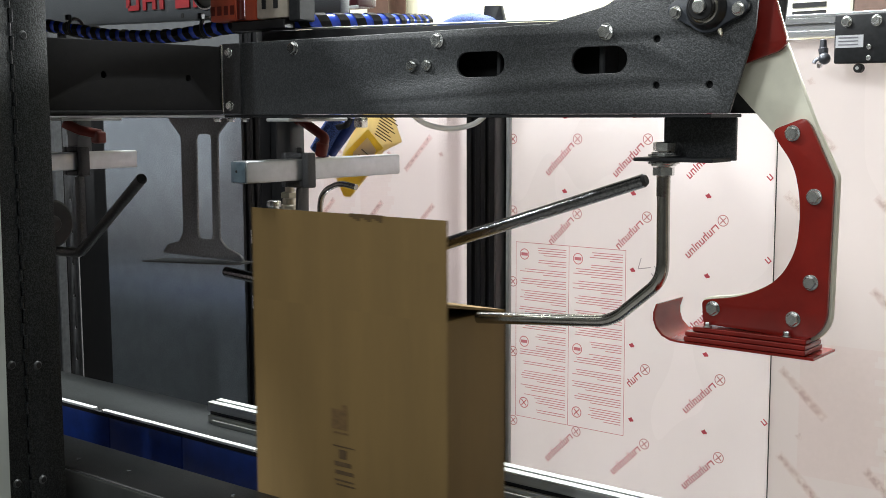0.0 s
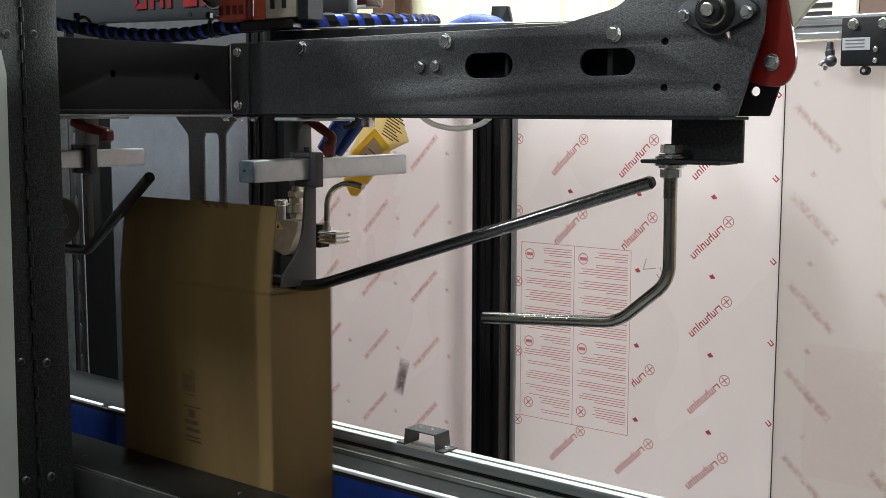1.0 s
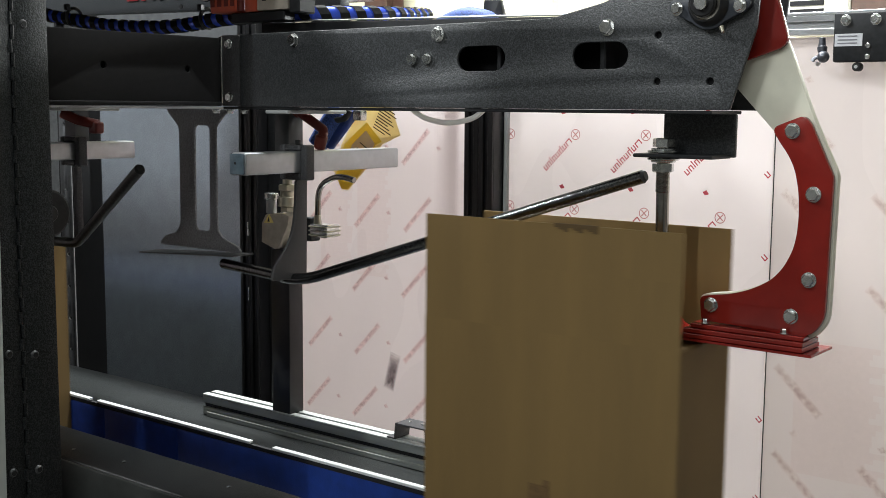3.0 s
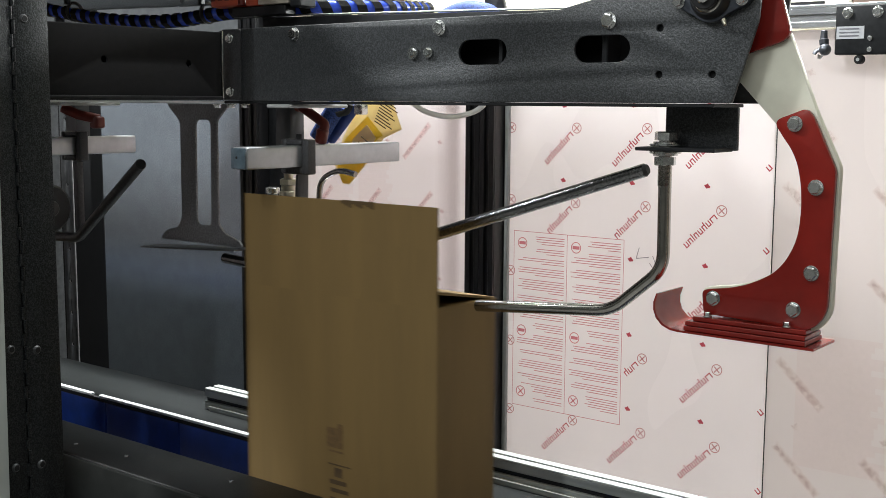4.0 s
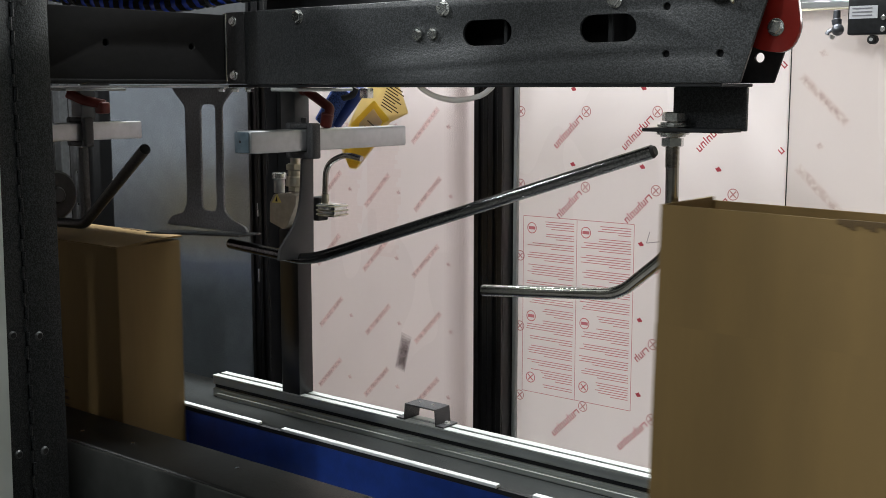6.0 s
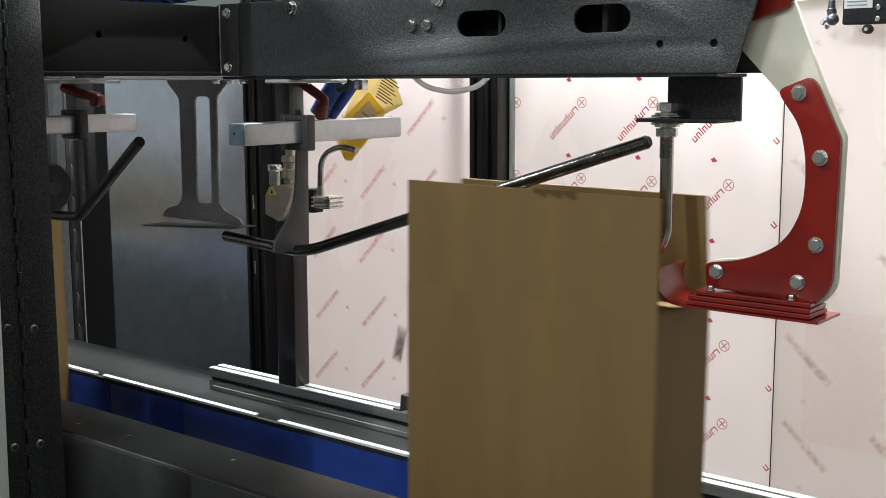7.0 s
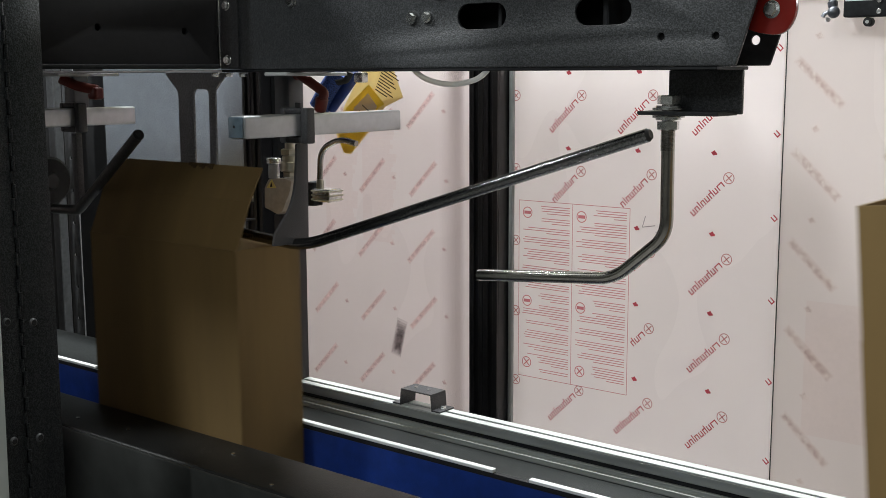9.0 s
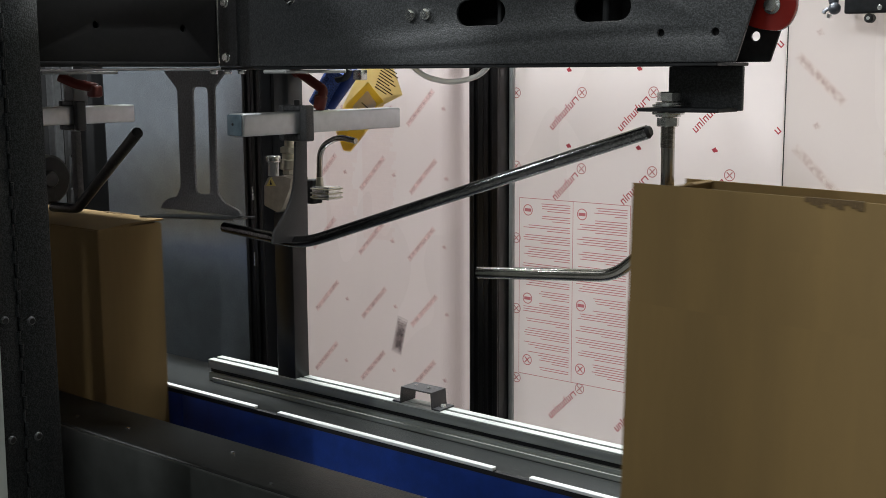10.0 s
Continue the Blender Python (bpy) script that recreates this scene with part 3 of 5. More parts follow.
    wpart("knob", moved(ball, -0.813, y - 0.050, 1.600), dark, k, "dark zinc knob")
    wpart("wing", sweep(bmesh.new(), [(-0.826, y - 0.048, 1.600), (-0.832, y - 0.050, 1.597), (-0.835, y - 0.052, 1.591)], 0.0055, 10, 0.6), dark, k)
    wpart("tip", rod(bmesh.new(), (-0.826, y - 0.04, 1.590), (-0.829, y - 0.04, 1.582), 0.0065, 0.004), ALU, k)


guard_wall()


# ---- machine housing: dark back sheet, gate post, unseen roof that shapes the light ----
def housing():
    y = Y_GUARD
    grey = material("dull_rivet_metal", (0.085, 0.088, 0.09), 0.4, 0.6, 0.2, 90)

    def rivet(top, v, z):
        head = wpart("rivet", rod(bmesh.new(), (X_GATE, v, z), (X_GATE + 0.003, v, z), 0.0072, 0.0052), grey, top)
        bm = rod(bmesh.new(), (X_GATE + 0.0029, v, z), (X_GATE + 0.0036, v, z), 0.0043, 0.0040, 12)
        part("rivet_core", local(head, local(top, bm)) if head.matrix_local.translation.length else local(top, bm), VOID, head)

    tagged(part("back_sheet", block(bmesh.new(), -3.36, -2.61, y - 0.01, y, 0, 1.56, 0.001, 1), SHEET), "blue-grey galvanised back sheet of the machine housing", "wall", kind="structure")
    tagged(part("housing_fascia", block(bmesh.new(), -3.36, -2.61, y - 0.012, y, 1.562, 1.95, 0.001, 1), material("grey_fascia_paint", (0.10, 0.105, 0.11), 0.5)), "grey fascia above the galvanised sheet", "wall", kind="structure")
    # black sheet put where the housing is only dark inside
    tagged(part("housing_dark_sheet", block(bmesh.new(), -6.6, -3.41, y + 0.04, y + 0.06, 0, 1.95), VOID), "black sheet standing for the dark depth of the housing", "wall", kind="structure")
    # out of view, added to block lamp light from the boxes inside
    tagged(part("unseen_roof", block(bmesh.new(), -6.6, -1.606, 0.70, 1.62, 1.821, 1.84), COAT_DARK), "unseen charcoal sheet added to shade the near half of the housing", "roof", kind="structure")
    # near side, out of view: steel kick panel below, masked fill-light sheets between posts above
    tagged(part("housing_side", block(bmesh.new(), -6.6, -1.5955, 0.70, 0.72, 0, 0.70), COAT_DARK), "charcoal kick panel on the near side of the housing", "wall", kind="structure")
    tagged(part("housing_header", block(bmesh.new(), -6.6, -1.5955, 0.70, 0.74, 1.74, 1.82), COAT_DARK), "unseen charcoal header over the masked sheets", "trim", kind="structure")
    # unseen charcoal jambs beside the gate, set to leave a narrow slit of light
    for x0, x1, z0 in ((-1.978, -1.5955, 0.701), (-2.141, -1.998, 0.701), (-1.9979, -1.9781, 1.48)):
        tagged(part("housing_jamb", block(bmesh.new(), x0, x1, 0.7005, 0.722, z0, 1.739), COAT_DARK), "unseen charcoal jamb that shapes the light beside the gate", "trim", kind="structure")
    for i, (x, wide) in enumerate(((-6.6, 1.235), (-5.36, 1.235), (-4.12, 1.235), (-2.88, 0.50))):
        w = thing("window_%d" % (i + 1), x + 0.6, 0.70, 0.70, "unseen masked sheet added to let fill light into the housing", "window", kind="structure")
        wpart("window_frame", block(bmesh.new(), x, x + 0.05, 0.70, 0.74, 0.701, 1.739, 0.003, 1), COAT_DARK, w)
        wpart("pane", block(bmesh.new(), x + 0.051, x + wide, 0.714, 0.720, 0.701, 1.739), FILM_HAZY, w)
    tagged(part("housing_end", block(bmesh.new(), -6.62, -6.60, 0.70, 2.40, 0, 1.95), COAT_DARK), "charcoal end of the machine housing", "wall", kind="structure")
    s = thing("slotted_strut", -3.50, y, 0, "grey slotted steel strut in the dark housing", "strut")
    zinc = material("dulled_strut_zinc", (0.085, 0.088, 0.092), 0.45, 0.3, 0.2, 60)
    holes = [slot(-3.502, -3.498, z, 0.006) for z in np.arange(0.5, 1.6, 0.115)]
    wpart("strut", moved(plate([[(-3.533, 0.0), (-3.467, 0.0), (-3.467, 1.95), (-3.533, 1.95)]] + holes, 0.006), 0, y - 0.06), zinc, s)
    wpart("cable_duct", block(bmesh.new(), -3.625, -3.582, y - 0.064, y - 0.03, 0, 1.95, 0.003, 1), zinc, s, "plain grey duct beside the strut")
    # gate post facing the incoming boxes, hinge, door leaf
    g = thing("gate_post", X_GATE - 0.02, 0.89, 0, "textured charcoal steel gate post with rivets", "post", kind="structure")
    wpart("post", block(bmesh.new(), X_GATE - 0.055, X_GATE, 0.864, 0.925, 0, 2.2, 0.002, 2), COAT_POST, g)
    for z in (1.612, 1.096, 0.909):
        rivet(g, 0.883, z)
    d = thing("gate_door", X_GATE - 0.02, 0.83, 0, "textured charcoal door leaf on a long piano hinge", "door")
    wpart("leaf", block(bmesh.new(), X_GATE - 0.045, X_GATE, 0.60, 0.8605, 0.12, 2.2, 0.002, 2), COAT_POST, d)
    bm = bmesh.new()
    z, k = 0.14, 0
    while z < 2.18:
        rod(bm, (X_GATE + 0.001, 0.862 + (0.0018 if k % 2 else -0.0018), z), (X_GATE + 0.001, 0.862 + (0.0018 if k % 2 else -0.0018), z + 0.0195), 0.0029, seg=8)
        z, k = z + 0.021, k + 1
    tagged(wpart("piano_hinge", bm, COAT_POST, d, "long piano hinge with staggered knuckles"), kind="stuff")
    for z in (1.610, 1.104, 0.914):
        rivet(d, 0.838, z)
    bm = bmesh.new()
    pts = [(0.60, 0.2), (0.810, 0.2), (0.829, 1.55), (0.822, 1.585), (0.60, 1.66)]
    a = [bm.verts.new((X_GATE + 0.004, u, v)) for u, v in pts]
    b = [bm.verts.new((X_GATE + 0.010, u, v)) for u, v in pts]
    bm.faces.new(a[::-1]), bm.faces.new(b)
    for i in range(5):
        bm.faces.new((a[i], a[(i + 1) % 5], b[(i + 1) % 5], b[i]))
    wpart("window_sheet", bm, material("dull_clear_sheet", (0.50, 0.54, 0.52), 0.3, 0, 0.1, 8), d, "dull whitish window sheet")


housing()


# ---- conveyor ----
def conveyor():
    c = thing("box_conveyor", -1.4, 1.42, 0, "side-belt conveyor with blue belts and charcoal ledges", "conveyor")
    wpart("bed", block(bmesh.new(), -6.5, 5.2, 1.342, 1.505, 0.585, Z_BED - 0.005, 0.003, 1), RUBBER, c, "black slider bed")
    wpart("near_ledge", block(bmesh.new(), -6.5, 5.2, 1.192, 1.331, 0.50, Z_LEDGE - 0.004, 0.006, 3), LEDGE, c, "charcoal near belt housing")
    # plate added in a lighter grey, so the ledge's front looks lit
    wpart("ledge_face_plate", block(bmesh.new(), -6.5, 5.2, 1.184, 1.1915, 0.502, 0.7725, 0.003, 2), material("lit_ledge_face", (0.034, 0.036, 0.034), 0.35, 0, 0.15, 40, 0.05, 300, 0.2), c, "lighter plate for the lit front face of the near ledge")
    wpart("near_belt", block(bmesh.new(), -6.5, 5.2, 1.3315, 1.3385, 0.64, 0.755), BLUE, c, "blue drive belt")
    wpart("far_ledge", block(bmesh.new(), -6.5, 5.2, 1.5205, 1.815, 0.50, 0.730, 0.004, 2), LEDGE_FAR, c, "charcoal far belt housing")
    for x0, x1 in ((-6.5, -2.262), (-2.258, -1.988), (-1.984, 5.2)):
        wpart("far_belt", block(bmesh.new(), x0, x1, 1.5085, 1.5165, 0.60, 0.760, 0.0015, 2), BLUE, c, "blue drive belt with dark lower edge")
    wpart("strip_seat", block(bmesh.new(), -6.5, 5.2, 1.5090, 1.5190, 0.7605, 0.7690), VOID, c, "black seat of the wear strips")
    for x0, x1 in ((-6.5, -2.318), (-2.286, -1.743), (-1.673, -1.114), (-1.036, 5.2)):
        wpart("wear_strip", block(bmesh.new(), x0, x1, 1.5075, 1.5195, 0.7695, 0.7765, 0.0012, 1), WHITE, c, "white plastic wear strip")
    wpart("frame", block(bmesh.new(), -6.5, 5.2, 1.20, 1.79, 0.36, 0.499, 0.004, 1), COAT_DARK, c, "charcoal conveyor frame")
    for x in (-6.2, -3.9, -1.6, 0.7, 3.0, 5.0):
        for y in (1.24, 1.75):
            wpart("leg", block(bmesh.new(), x - 0.03, x + 0.03, y - 0.03, y + 0.03, 0.0, 0.359, 0.003, 1), COAT_DARK, c)
    for x, y in ((-1.83, 1.25), (-1.55, 1.28), (-1.37, 1.21), (-1.98, 1.235)):
        wpart("screw", rod(bmesh.new(), (x, y, Z_LEDGE - 0.004), (x, y, Z_LEDGE - 0.002), 0.004, seg=10), ZINC, c)
    r = thing("guide_rail", -1.35, 1.72, 0.731, "bright slotted aluminium guide rail on the far ledge", "rail")
    # one aluminium in two colours: lit for the top lips, shaded for the front
    lips = material("lit_anodised_lip", (0.56, 0.59, 0.56), 0.45, 0.25, 0.05, 60)
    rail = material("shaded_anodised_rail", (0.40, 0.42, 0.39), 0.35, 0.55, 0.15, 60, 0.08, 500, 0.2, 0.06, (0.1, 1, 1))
    wpart("core", block(bmesh.new(), -2.122, -0.56, 1.7085, 1.7405, 0.7315, 0.776), BLACK, r)
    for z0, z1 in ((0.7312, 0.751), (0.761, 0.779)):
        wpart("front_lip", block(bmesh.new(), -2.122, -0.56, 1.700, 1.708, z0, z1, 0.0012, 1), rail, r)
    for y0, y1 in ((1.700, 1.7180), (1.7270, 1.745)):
        wpart("top_lip", block(bmesh.new(), -2.122, -0.56, y0, y1, 0.7795, 0.783, 0.0008, 1), lips, r, "top lip, coloured lighter as if lit")
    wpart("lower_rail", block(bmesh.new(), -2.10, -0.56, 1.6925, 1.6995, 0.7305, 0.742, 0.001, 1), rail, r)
    b = thing("rail_bracket", -1.45, 1.724, 0.7835, "grey bent sheet bracket bolted across the guide rail", "bracket")
    bm = bmesh.new()
    prof = [(-1.520, 0.0), (-1.497, 0.0), (-1.494, 0.033), (-1.416, 0.033), (-1.413, 0.0), (-1.391, 0.0)]
    z0, t = 0.7835, 0.003
    top = [(-1.520, t), (-1.4995, t), (-1.4965, 0.036), (-1.4135, 0.036), (-1.4105, t), (-1.391, t)]
    lo = [[bm.verts.new((u, y, z0 + v)) for u, v in prof] for y in (1.700, 1.748)]
    hi = [[bm.verts.new((u, y, z0 + v)) for u, v in top] for y in (1.700, 1.748)]
    for i in range(5):
        bm.faces.new((hi[0][i], hi[0][i + 1], hi[1][i + 1], hi[1][i]))
        bm.faces.new((lo[0][i + 1], lo[0][i], lo[1][i], lo[1][i + 1]))
        for k in (0, 1):
            bm.faces.new((lo[k][i], lo[k][i + 1], hi[k][i + 1], hi[k][i]) if k == 0 else (lo[k][i + 1], lo[k][i], hi[k][i], hi[k][i + 1]))
    for i in (0, 5):
        bm.faces.new((lo[0][i], hi[0][i], hi[1][i], lo[1][i]))
    wpart("bent_strip", bm, CASTING, b, smooth=False)
    for x in (-1.509, -1.401):
        wbolt(b, x, 1.724, z0 + t, axis=(0, 0, 1), flats=0.011, head=0.007, washer=0.008)
    for x in (-1.474, -1.439):
        wbolt(b, x, 1.724, z0 + 0.036, axis=(0, 0, 1), flats=0.008, head=0.003, washer=0)


conveyor()


# ---- overhead beam ----
def beam():
    b = thing("overhead_beam", -1.1, Y_MID, Z_BEAM, "textured charcoal overhead beam of bolted plates", "beam")
    rim = rounded2([(-1.655, 1.489), (-0.613, 1.489), (-0.578, 1.600), (-0.570, 1.72), (-0.72, 1.73), (-0.800, 1.648), (-0.908, 1.6255), (-1.655, 1.6235)], [0.002, 0.003, 0.006, 0.03, 0.03, 0.02, 0.01, 0.002])
    cuts = [slot(-1.0655, -1.0105, 1.568, 0.0198), slot(-0.8475, -0.7925, 1.568, 0.0198)]
    cuts += [ring(x, z, 0.0055, 12) for x, z in ((-0.725, 1.5295), (-0.643, 1.5290), (-0.725, 1.5950))]
    wpart("near_plate", moved(plate([rim] + cuts, 0.006), 0, Y_BEAM), COAT, b)
    rim = rounded2([(-1.655, 1.489), (-0.610, 1.489), (-0.585, 1.565), (-0.570, 1.72), (-0.72, 1.74), (-0.83, 1.645), (-0.93, 1.637), (-1.655, 1.653)], 0.003)
    wpart("far_plate", moved(plate([rim, ring(-0.632, 1.525, 0.0068)], 0.006), 0, Y_BEAM_FAR - 0.003), COAT_DARK, b)
    # bright strip added to draw the highlight along the far plate's top
    bm = block(bmesh.new(), -0.36, 0.36, -0.005, 0.003, 0, 0.003, 0.001, 1, Matrix.Translation((-1.30, Y_BEAM_FAR, 1.6463)) @ Matrix.Rotation(radians(1.26), 4, "Y"))
    wpart("top_lip", bm, ALU, b, "aluminium strip for the highlight on the top edge")
    wpart("bottom_flange", block(bmesh.new(), -1.655, -0.640, Y_BEAM + 0.002, Y_BEAM_FAR - 0.004, 1.4835, 1.4885, 0.001, 1), COAT_DARK, b)
    # black sheets added so slots and holes look shaded inside
    wpart("slot_backing", block(bmesh.new(), -1.40, -0.70, Y_BEAM + 0.060, Y_BEAM + 0.066, 1.4895, 1.62), VOID, b)
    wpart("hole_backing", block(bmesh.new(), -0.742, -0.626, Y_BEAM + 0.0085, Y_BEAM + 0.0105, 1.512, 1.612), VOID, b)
    # unseen cover, added to keep lamp light out of the slots
    wpart("top_cover", block(bmesh.new(), -1.652, -0.83, Y_BEAM + 0.0065, Y_BEAM_FAR - 0.0035, 1.6165, 1.6205), COAT_DARK, b)
    wpart("spacer", block(bmesh.new(), -0.832, -0.822, Y_BEAM + 0.02, Y_BEAM + 0.08, 1.4895, 1.60, 0.002, 1), COAT_DARK, b)
    wpart("spacer", block(bmesh.new(), -1.020, -1.013, Y_BEAM + 0.02, Y_BEAM + 0.058, 1.4895, 1.60, 0.001, 1), COAT_DARK, b)
    for x, z in ((-1.458, 1.6085), (-1.124, 1.6085), (-0.808, 1.6085)):
        wbolt(b, x, Y_BEAM, z, turn=0.2 + 7 * x)
    for x in (-1.178, -1.146):
        wbolt(b, x, Y_BEAM, 1.5695, flats=0.0135, washer=0, turn=5 * x)
    wpart("washer_pair", rod(rod(bmesh.new(), (-1.178, Y_BEAM, 1.5695), (-1.178, Y_BEAM - 0.005, 1.5695), 0.0108), (-1.146, Y_BEAM, 1.5695), (-1.146, Y_BEAM - 0.004, 1.5695), 0.0095), ZINC, b)
    # joint angle to the cross member
    a = moved(plate([rounded2([(-1.652, 1.4905), (-1.600, 1.4905), (-1.600, 1.6225), (-1.652, 1.6225)], 0.004)], 0.004), 0, Y_BEAM - 0.0045)
    wpart("joint_angle", a, CASTING, b)
    wpart("angle_lip", block(bmesh.new(), -1.6045, -1.5965, 1.3185, 1.3225, 1.4945, 1.617, 0.0015, 2), ZINC, b, "bright zinc angle edge")
    for z in (1.506, 1.606):
        wbolt(b, -1.628, Y_BEAM - 0.0045, z, flats=0.014, head=0.007, washer=0.0095)
    # hanger under the end, with the eye plate that holds the bent rod
    h = thing("rod_hanger", -0.66, Y_MID, 1.425, "textured charcoal hanger box under the beam end", "bracket")
    wpart("hanger_box", block(bmesh.new(), -0.756, -0.640, 1.455, 1.463, 1.4205, 1.4835, 0.002, 2), COAT, h)
    wpart("eye_plate", block(bmesh.new(), -0.772, -0.645, 1.390, 1.4545, 1.4195, 1.425, 0.0015, 1), COAT_DARK, h)
    # cross member to the gate post
    c = thing("cross_member", -1.63, 1.1, Z_BEAM, "dark steel channel between the gate post and the beam", "beam")
    def side(u0, u1):
        return [(u0, 1.489), (u1, 1.489), (u1, 1.6145), (u0, 1.6145)]
    bm = plate([rounded2(side(0.90, 1.318), 0.002), ring(1.063, 1.5575, 0.0062, 14), ring(1.243, 1.5555, 0.0062, 14)], 0.005)
    bmesh.ops.transform(bm, matrix=Matrix(((0, -1, 0, -1.6), (1, 0, 0, 0), (0, 0, 1, 0), (0, 0, 0, 1))), verts=bm.verts)
    wpart("web", bm, material("dull_channel_coat", (0.0205, 0.020, 0.021), 0.7, 0, 0.06, 90, 0.08, 900, 0.05, shine=0.08), c)
    # black sheet standing in for the shade behind the web's holes
    wpart("web_hole_backing", block(bmesh.new(), -1.655, -1.651, 0.91, 1.316, 1.4935, 1.610), VOID, c)
    for z in (1.489, 1.6105):
        wpart("flange", block(bmesh.new(), -1.66, -1.6055, 0.90, 1.318, z, z + 0.004, 0.001, 1), COAT_DARK, c)
    wpart("lower_rib", block(bmesh.new(), -1.6, -1.594, 0.93, 1.318, 1.4895, 1.497, 0.002, 2), COAT_DARK, c)
    # pivot bearing
    p = thing("flange_bearing", PIVOT.x, Y_BEAM, PIVOT.z, "charcoal two-bolt flange bearing with a zinc shaft end", "bearing")
    x, z = PIVOT.x, PIVOT.z
    hull = []
    for a in np.linspace(0, 2 * math.pi, 40, endpoint=False):
        r1 = 0.034
        px = r1 * math.cos(a)
        pz = r1 * math.sin(a)
        if abs(math.cos(a)) > 0.80:
            px = math.copysign(0.047 + 0.013 * (abs(math.cos(a)) - 0.8) / 0.2, px)
            pz = 0.013 * math.sin(a) / 0.6
        hull.append((x + px, z + pz))
    wpart("flange", moved(plate([hull], 0.012, 0.002), 0, Y_BEAM - 0.0125), material("charcoal_casting", (0.03, 0.035, 0.045), 0.5, 0, 0.2, 60, 0.2, 300), p)
    wpart("bearing_ring", rod(bmesh.new(), (x, Y_BEAM - 0.012, z), (x, Y_BEAM - 0.024, z), 0.030, 0.026, 28, 0.002), BLACK, p)
    wpart("seal", rod(bmesh.new(), (x, Y_BEAM - 0.0235, z), (x, Y_BEAM - 0.026, z), 0.022, 0.021, 28, 0.0008), STEEL, p, "steel seal ring")
    wpart("collar", rod(bmesh.new(), (x, Y_BEAM - 0.0255, z), (x, Y_BEAM - 0.034, z), 0.018, 0.018, 28, 0.0015), BLACK, p)
    wpart("shaft_end", rod(bmesh.new(), (x, Y_BEAM - 0.0335, z), (x, Y_BEAM - 0.041, z), 0.0095, 0.0095, 24, 0.0015), ZINC, p, "zinc shaft end")
    for dx, dz in ((-0.047, -0.004), (0.046, -0.004)):
        wbolt(p, x + dx, Y_BEAM - 0.0125, z + dz, flats=0.0135, head=0.008, washer=0.0095)
    wpart("grease_nipple", rod(bmesh.new(), (x + 0.022, Y_BEAM - 0.016, z - 0.032), (x + 0.027, Y_BEAM - 0.022, z - 0.039), 0.004, 0.002, 10), BRASS, p, "brass grease nipple")


beam()


# ---- flap rods ----
def flap_rods():
    y = Y_MID
    r = thing("bent_flap_rod", -0.738, y, 1.425, "polished steel flap rod bent under the beam end", "rod")
    path = rounded([(-0.7385, y, 1.445), (-0.7367, y, 1.2413), (-0.8236, y, 1.1685), (-1.082, y, 1.1465)], 0.026, 9)
    wpart("rod", sweep(bmesh.new(), path, 0.0098, 18), STEEL, r)
    wpart("rod_tip", rod(bmesh.new(), (-1.080, y, 1.1466), (-1.0855, y, 1.1462), 0.0094, 0.0055, 18), STEEL, r)
    bm = bmesh.new()
    for k in range(19):
        rod(bm, (-0.7385, y, 1.4010 - 0.0018 * k), (-0.7385, y, 1.4001 - 0.0018 * k), 0.0099, 0.0108, 18)
        rod(bm, (-0.7385, y, 1.4001 - 0.0018 * k), (-0.7385, y, 1.3992 - 0.0018 * k), 0.0108, 0.0099, 18)
    wpart("thread", bm, STEEL, r, "cut thread under the nut", smooth=False)
    for z, up in ((1.4265, 1), (1.4180, -1)):
        for q, (rad, h) in enumerate(((0.0235, 0.003), (0.0185, 0.003))):
            a = z + up * 0.0032 * q
            wpart("washer", rod(bmesh.new(), (-0.7385, y, a), (-0.7385, y, a + up * h), rad, seg=26, chamfer=0.0006), ZINC, r)
        b = z + up * 0.0066
        wpart("nut", hex_bolt(bmesh.new(), -0.7385, y, b, axis=(0, 0, up), flats=0.029, head=0.0145, washer=0, turn=0.25), ZINC, r, "zinc hexagon nut")

    # black rod that slopes down over the boxes
    r = thing("sloping_flap_rod", -1.4, y, 1.17, "black sloping flap rod hung from the cross tube", "rod")
    path = rounded([(-0.792, 1.462, 1.3865), (-1.478, 1.405, 1.1615), (-1.740, 1.442, 1.1680)], 0.05, 9)
    wpart("rod", sweep(bmesh.new(), path, 0.0108, 18), BLACKROD, r)
    wpart("rod_tip", rod(bmesh.new(), (-0.7925, 1.462, 1.3864), (-0.787, 1.4624, 1.3882), 0.0106, 0.0075, 18), RUBBER, r, "blackened rod tip")
    bm = moved(plate([rounded2([(1.350, 1.165), (1.441, 1.163), (1.444, 1.351), (1.415, 1.351), (1.412, 1.300), (1.407, 1.262), (1.392, 1.228), (1.355, 1.188)], [0.003, 0.003, 0.003, 0.003, 0.02, 0.02, 0.02, 0.004])], 0.006), 0, 0)
    bmesh.ops.transform(bm, matrix=Matrix(((0, -1, 0, -1.500), (1, 0, 0, 0), (0, 0, 1, 0), (0, 0, 0, 1))), verts=bm.verts)
    wpart("hanger_plate", bm, CASTING, r, "charcoal curved hanger plate")
    t = thing("cross_tube", -1.49, 1.47, 1.386, "square satin aluminium tube under the beam", "tube", "cross tubes")
    wpart("tube", block(bmesh.new(), -1.520, -1.480, 1.270, 1.690, 1.3665, 1.4065, 0.004, 3), ALU_TUBE, t)
    wpart("end_cap", block(bmesh.new(), -1.5185, -1.4815, 1.2655, 1.2695, 1.368, 1.405, 0.0018, 2), material("blue_grey_plastic_cap", (0.11, 0.15, 0.18), 0.22, 0, 0.2, 60), t, "blue-grey plastic end cap")
    # black disc drawn for the dark hole
    wpart("end_hole", rod(bmesh.new(), (-1.503, 1.2656, 1.388), (-1.503, 1.2650, 1.388), 0.0026, seg=10), VOID, t)
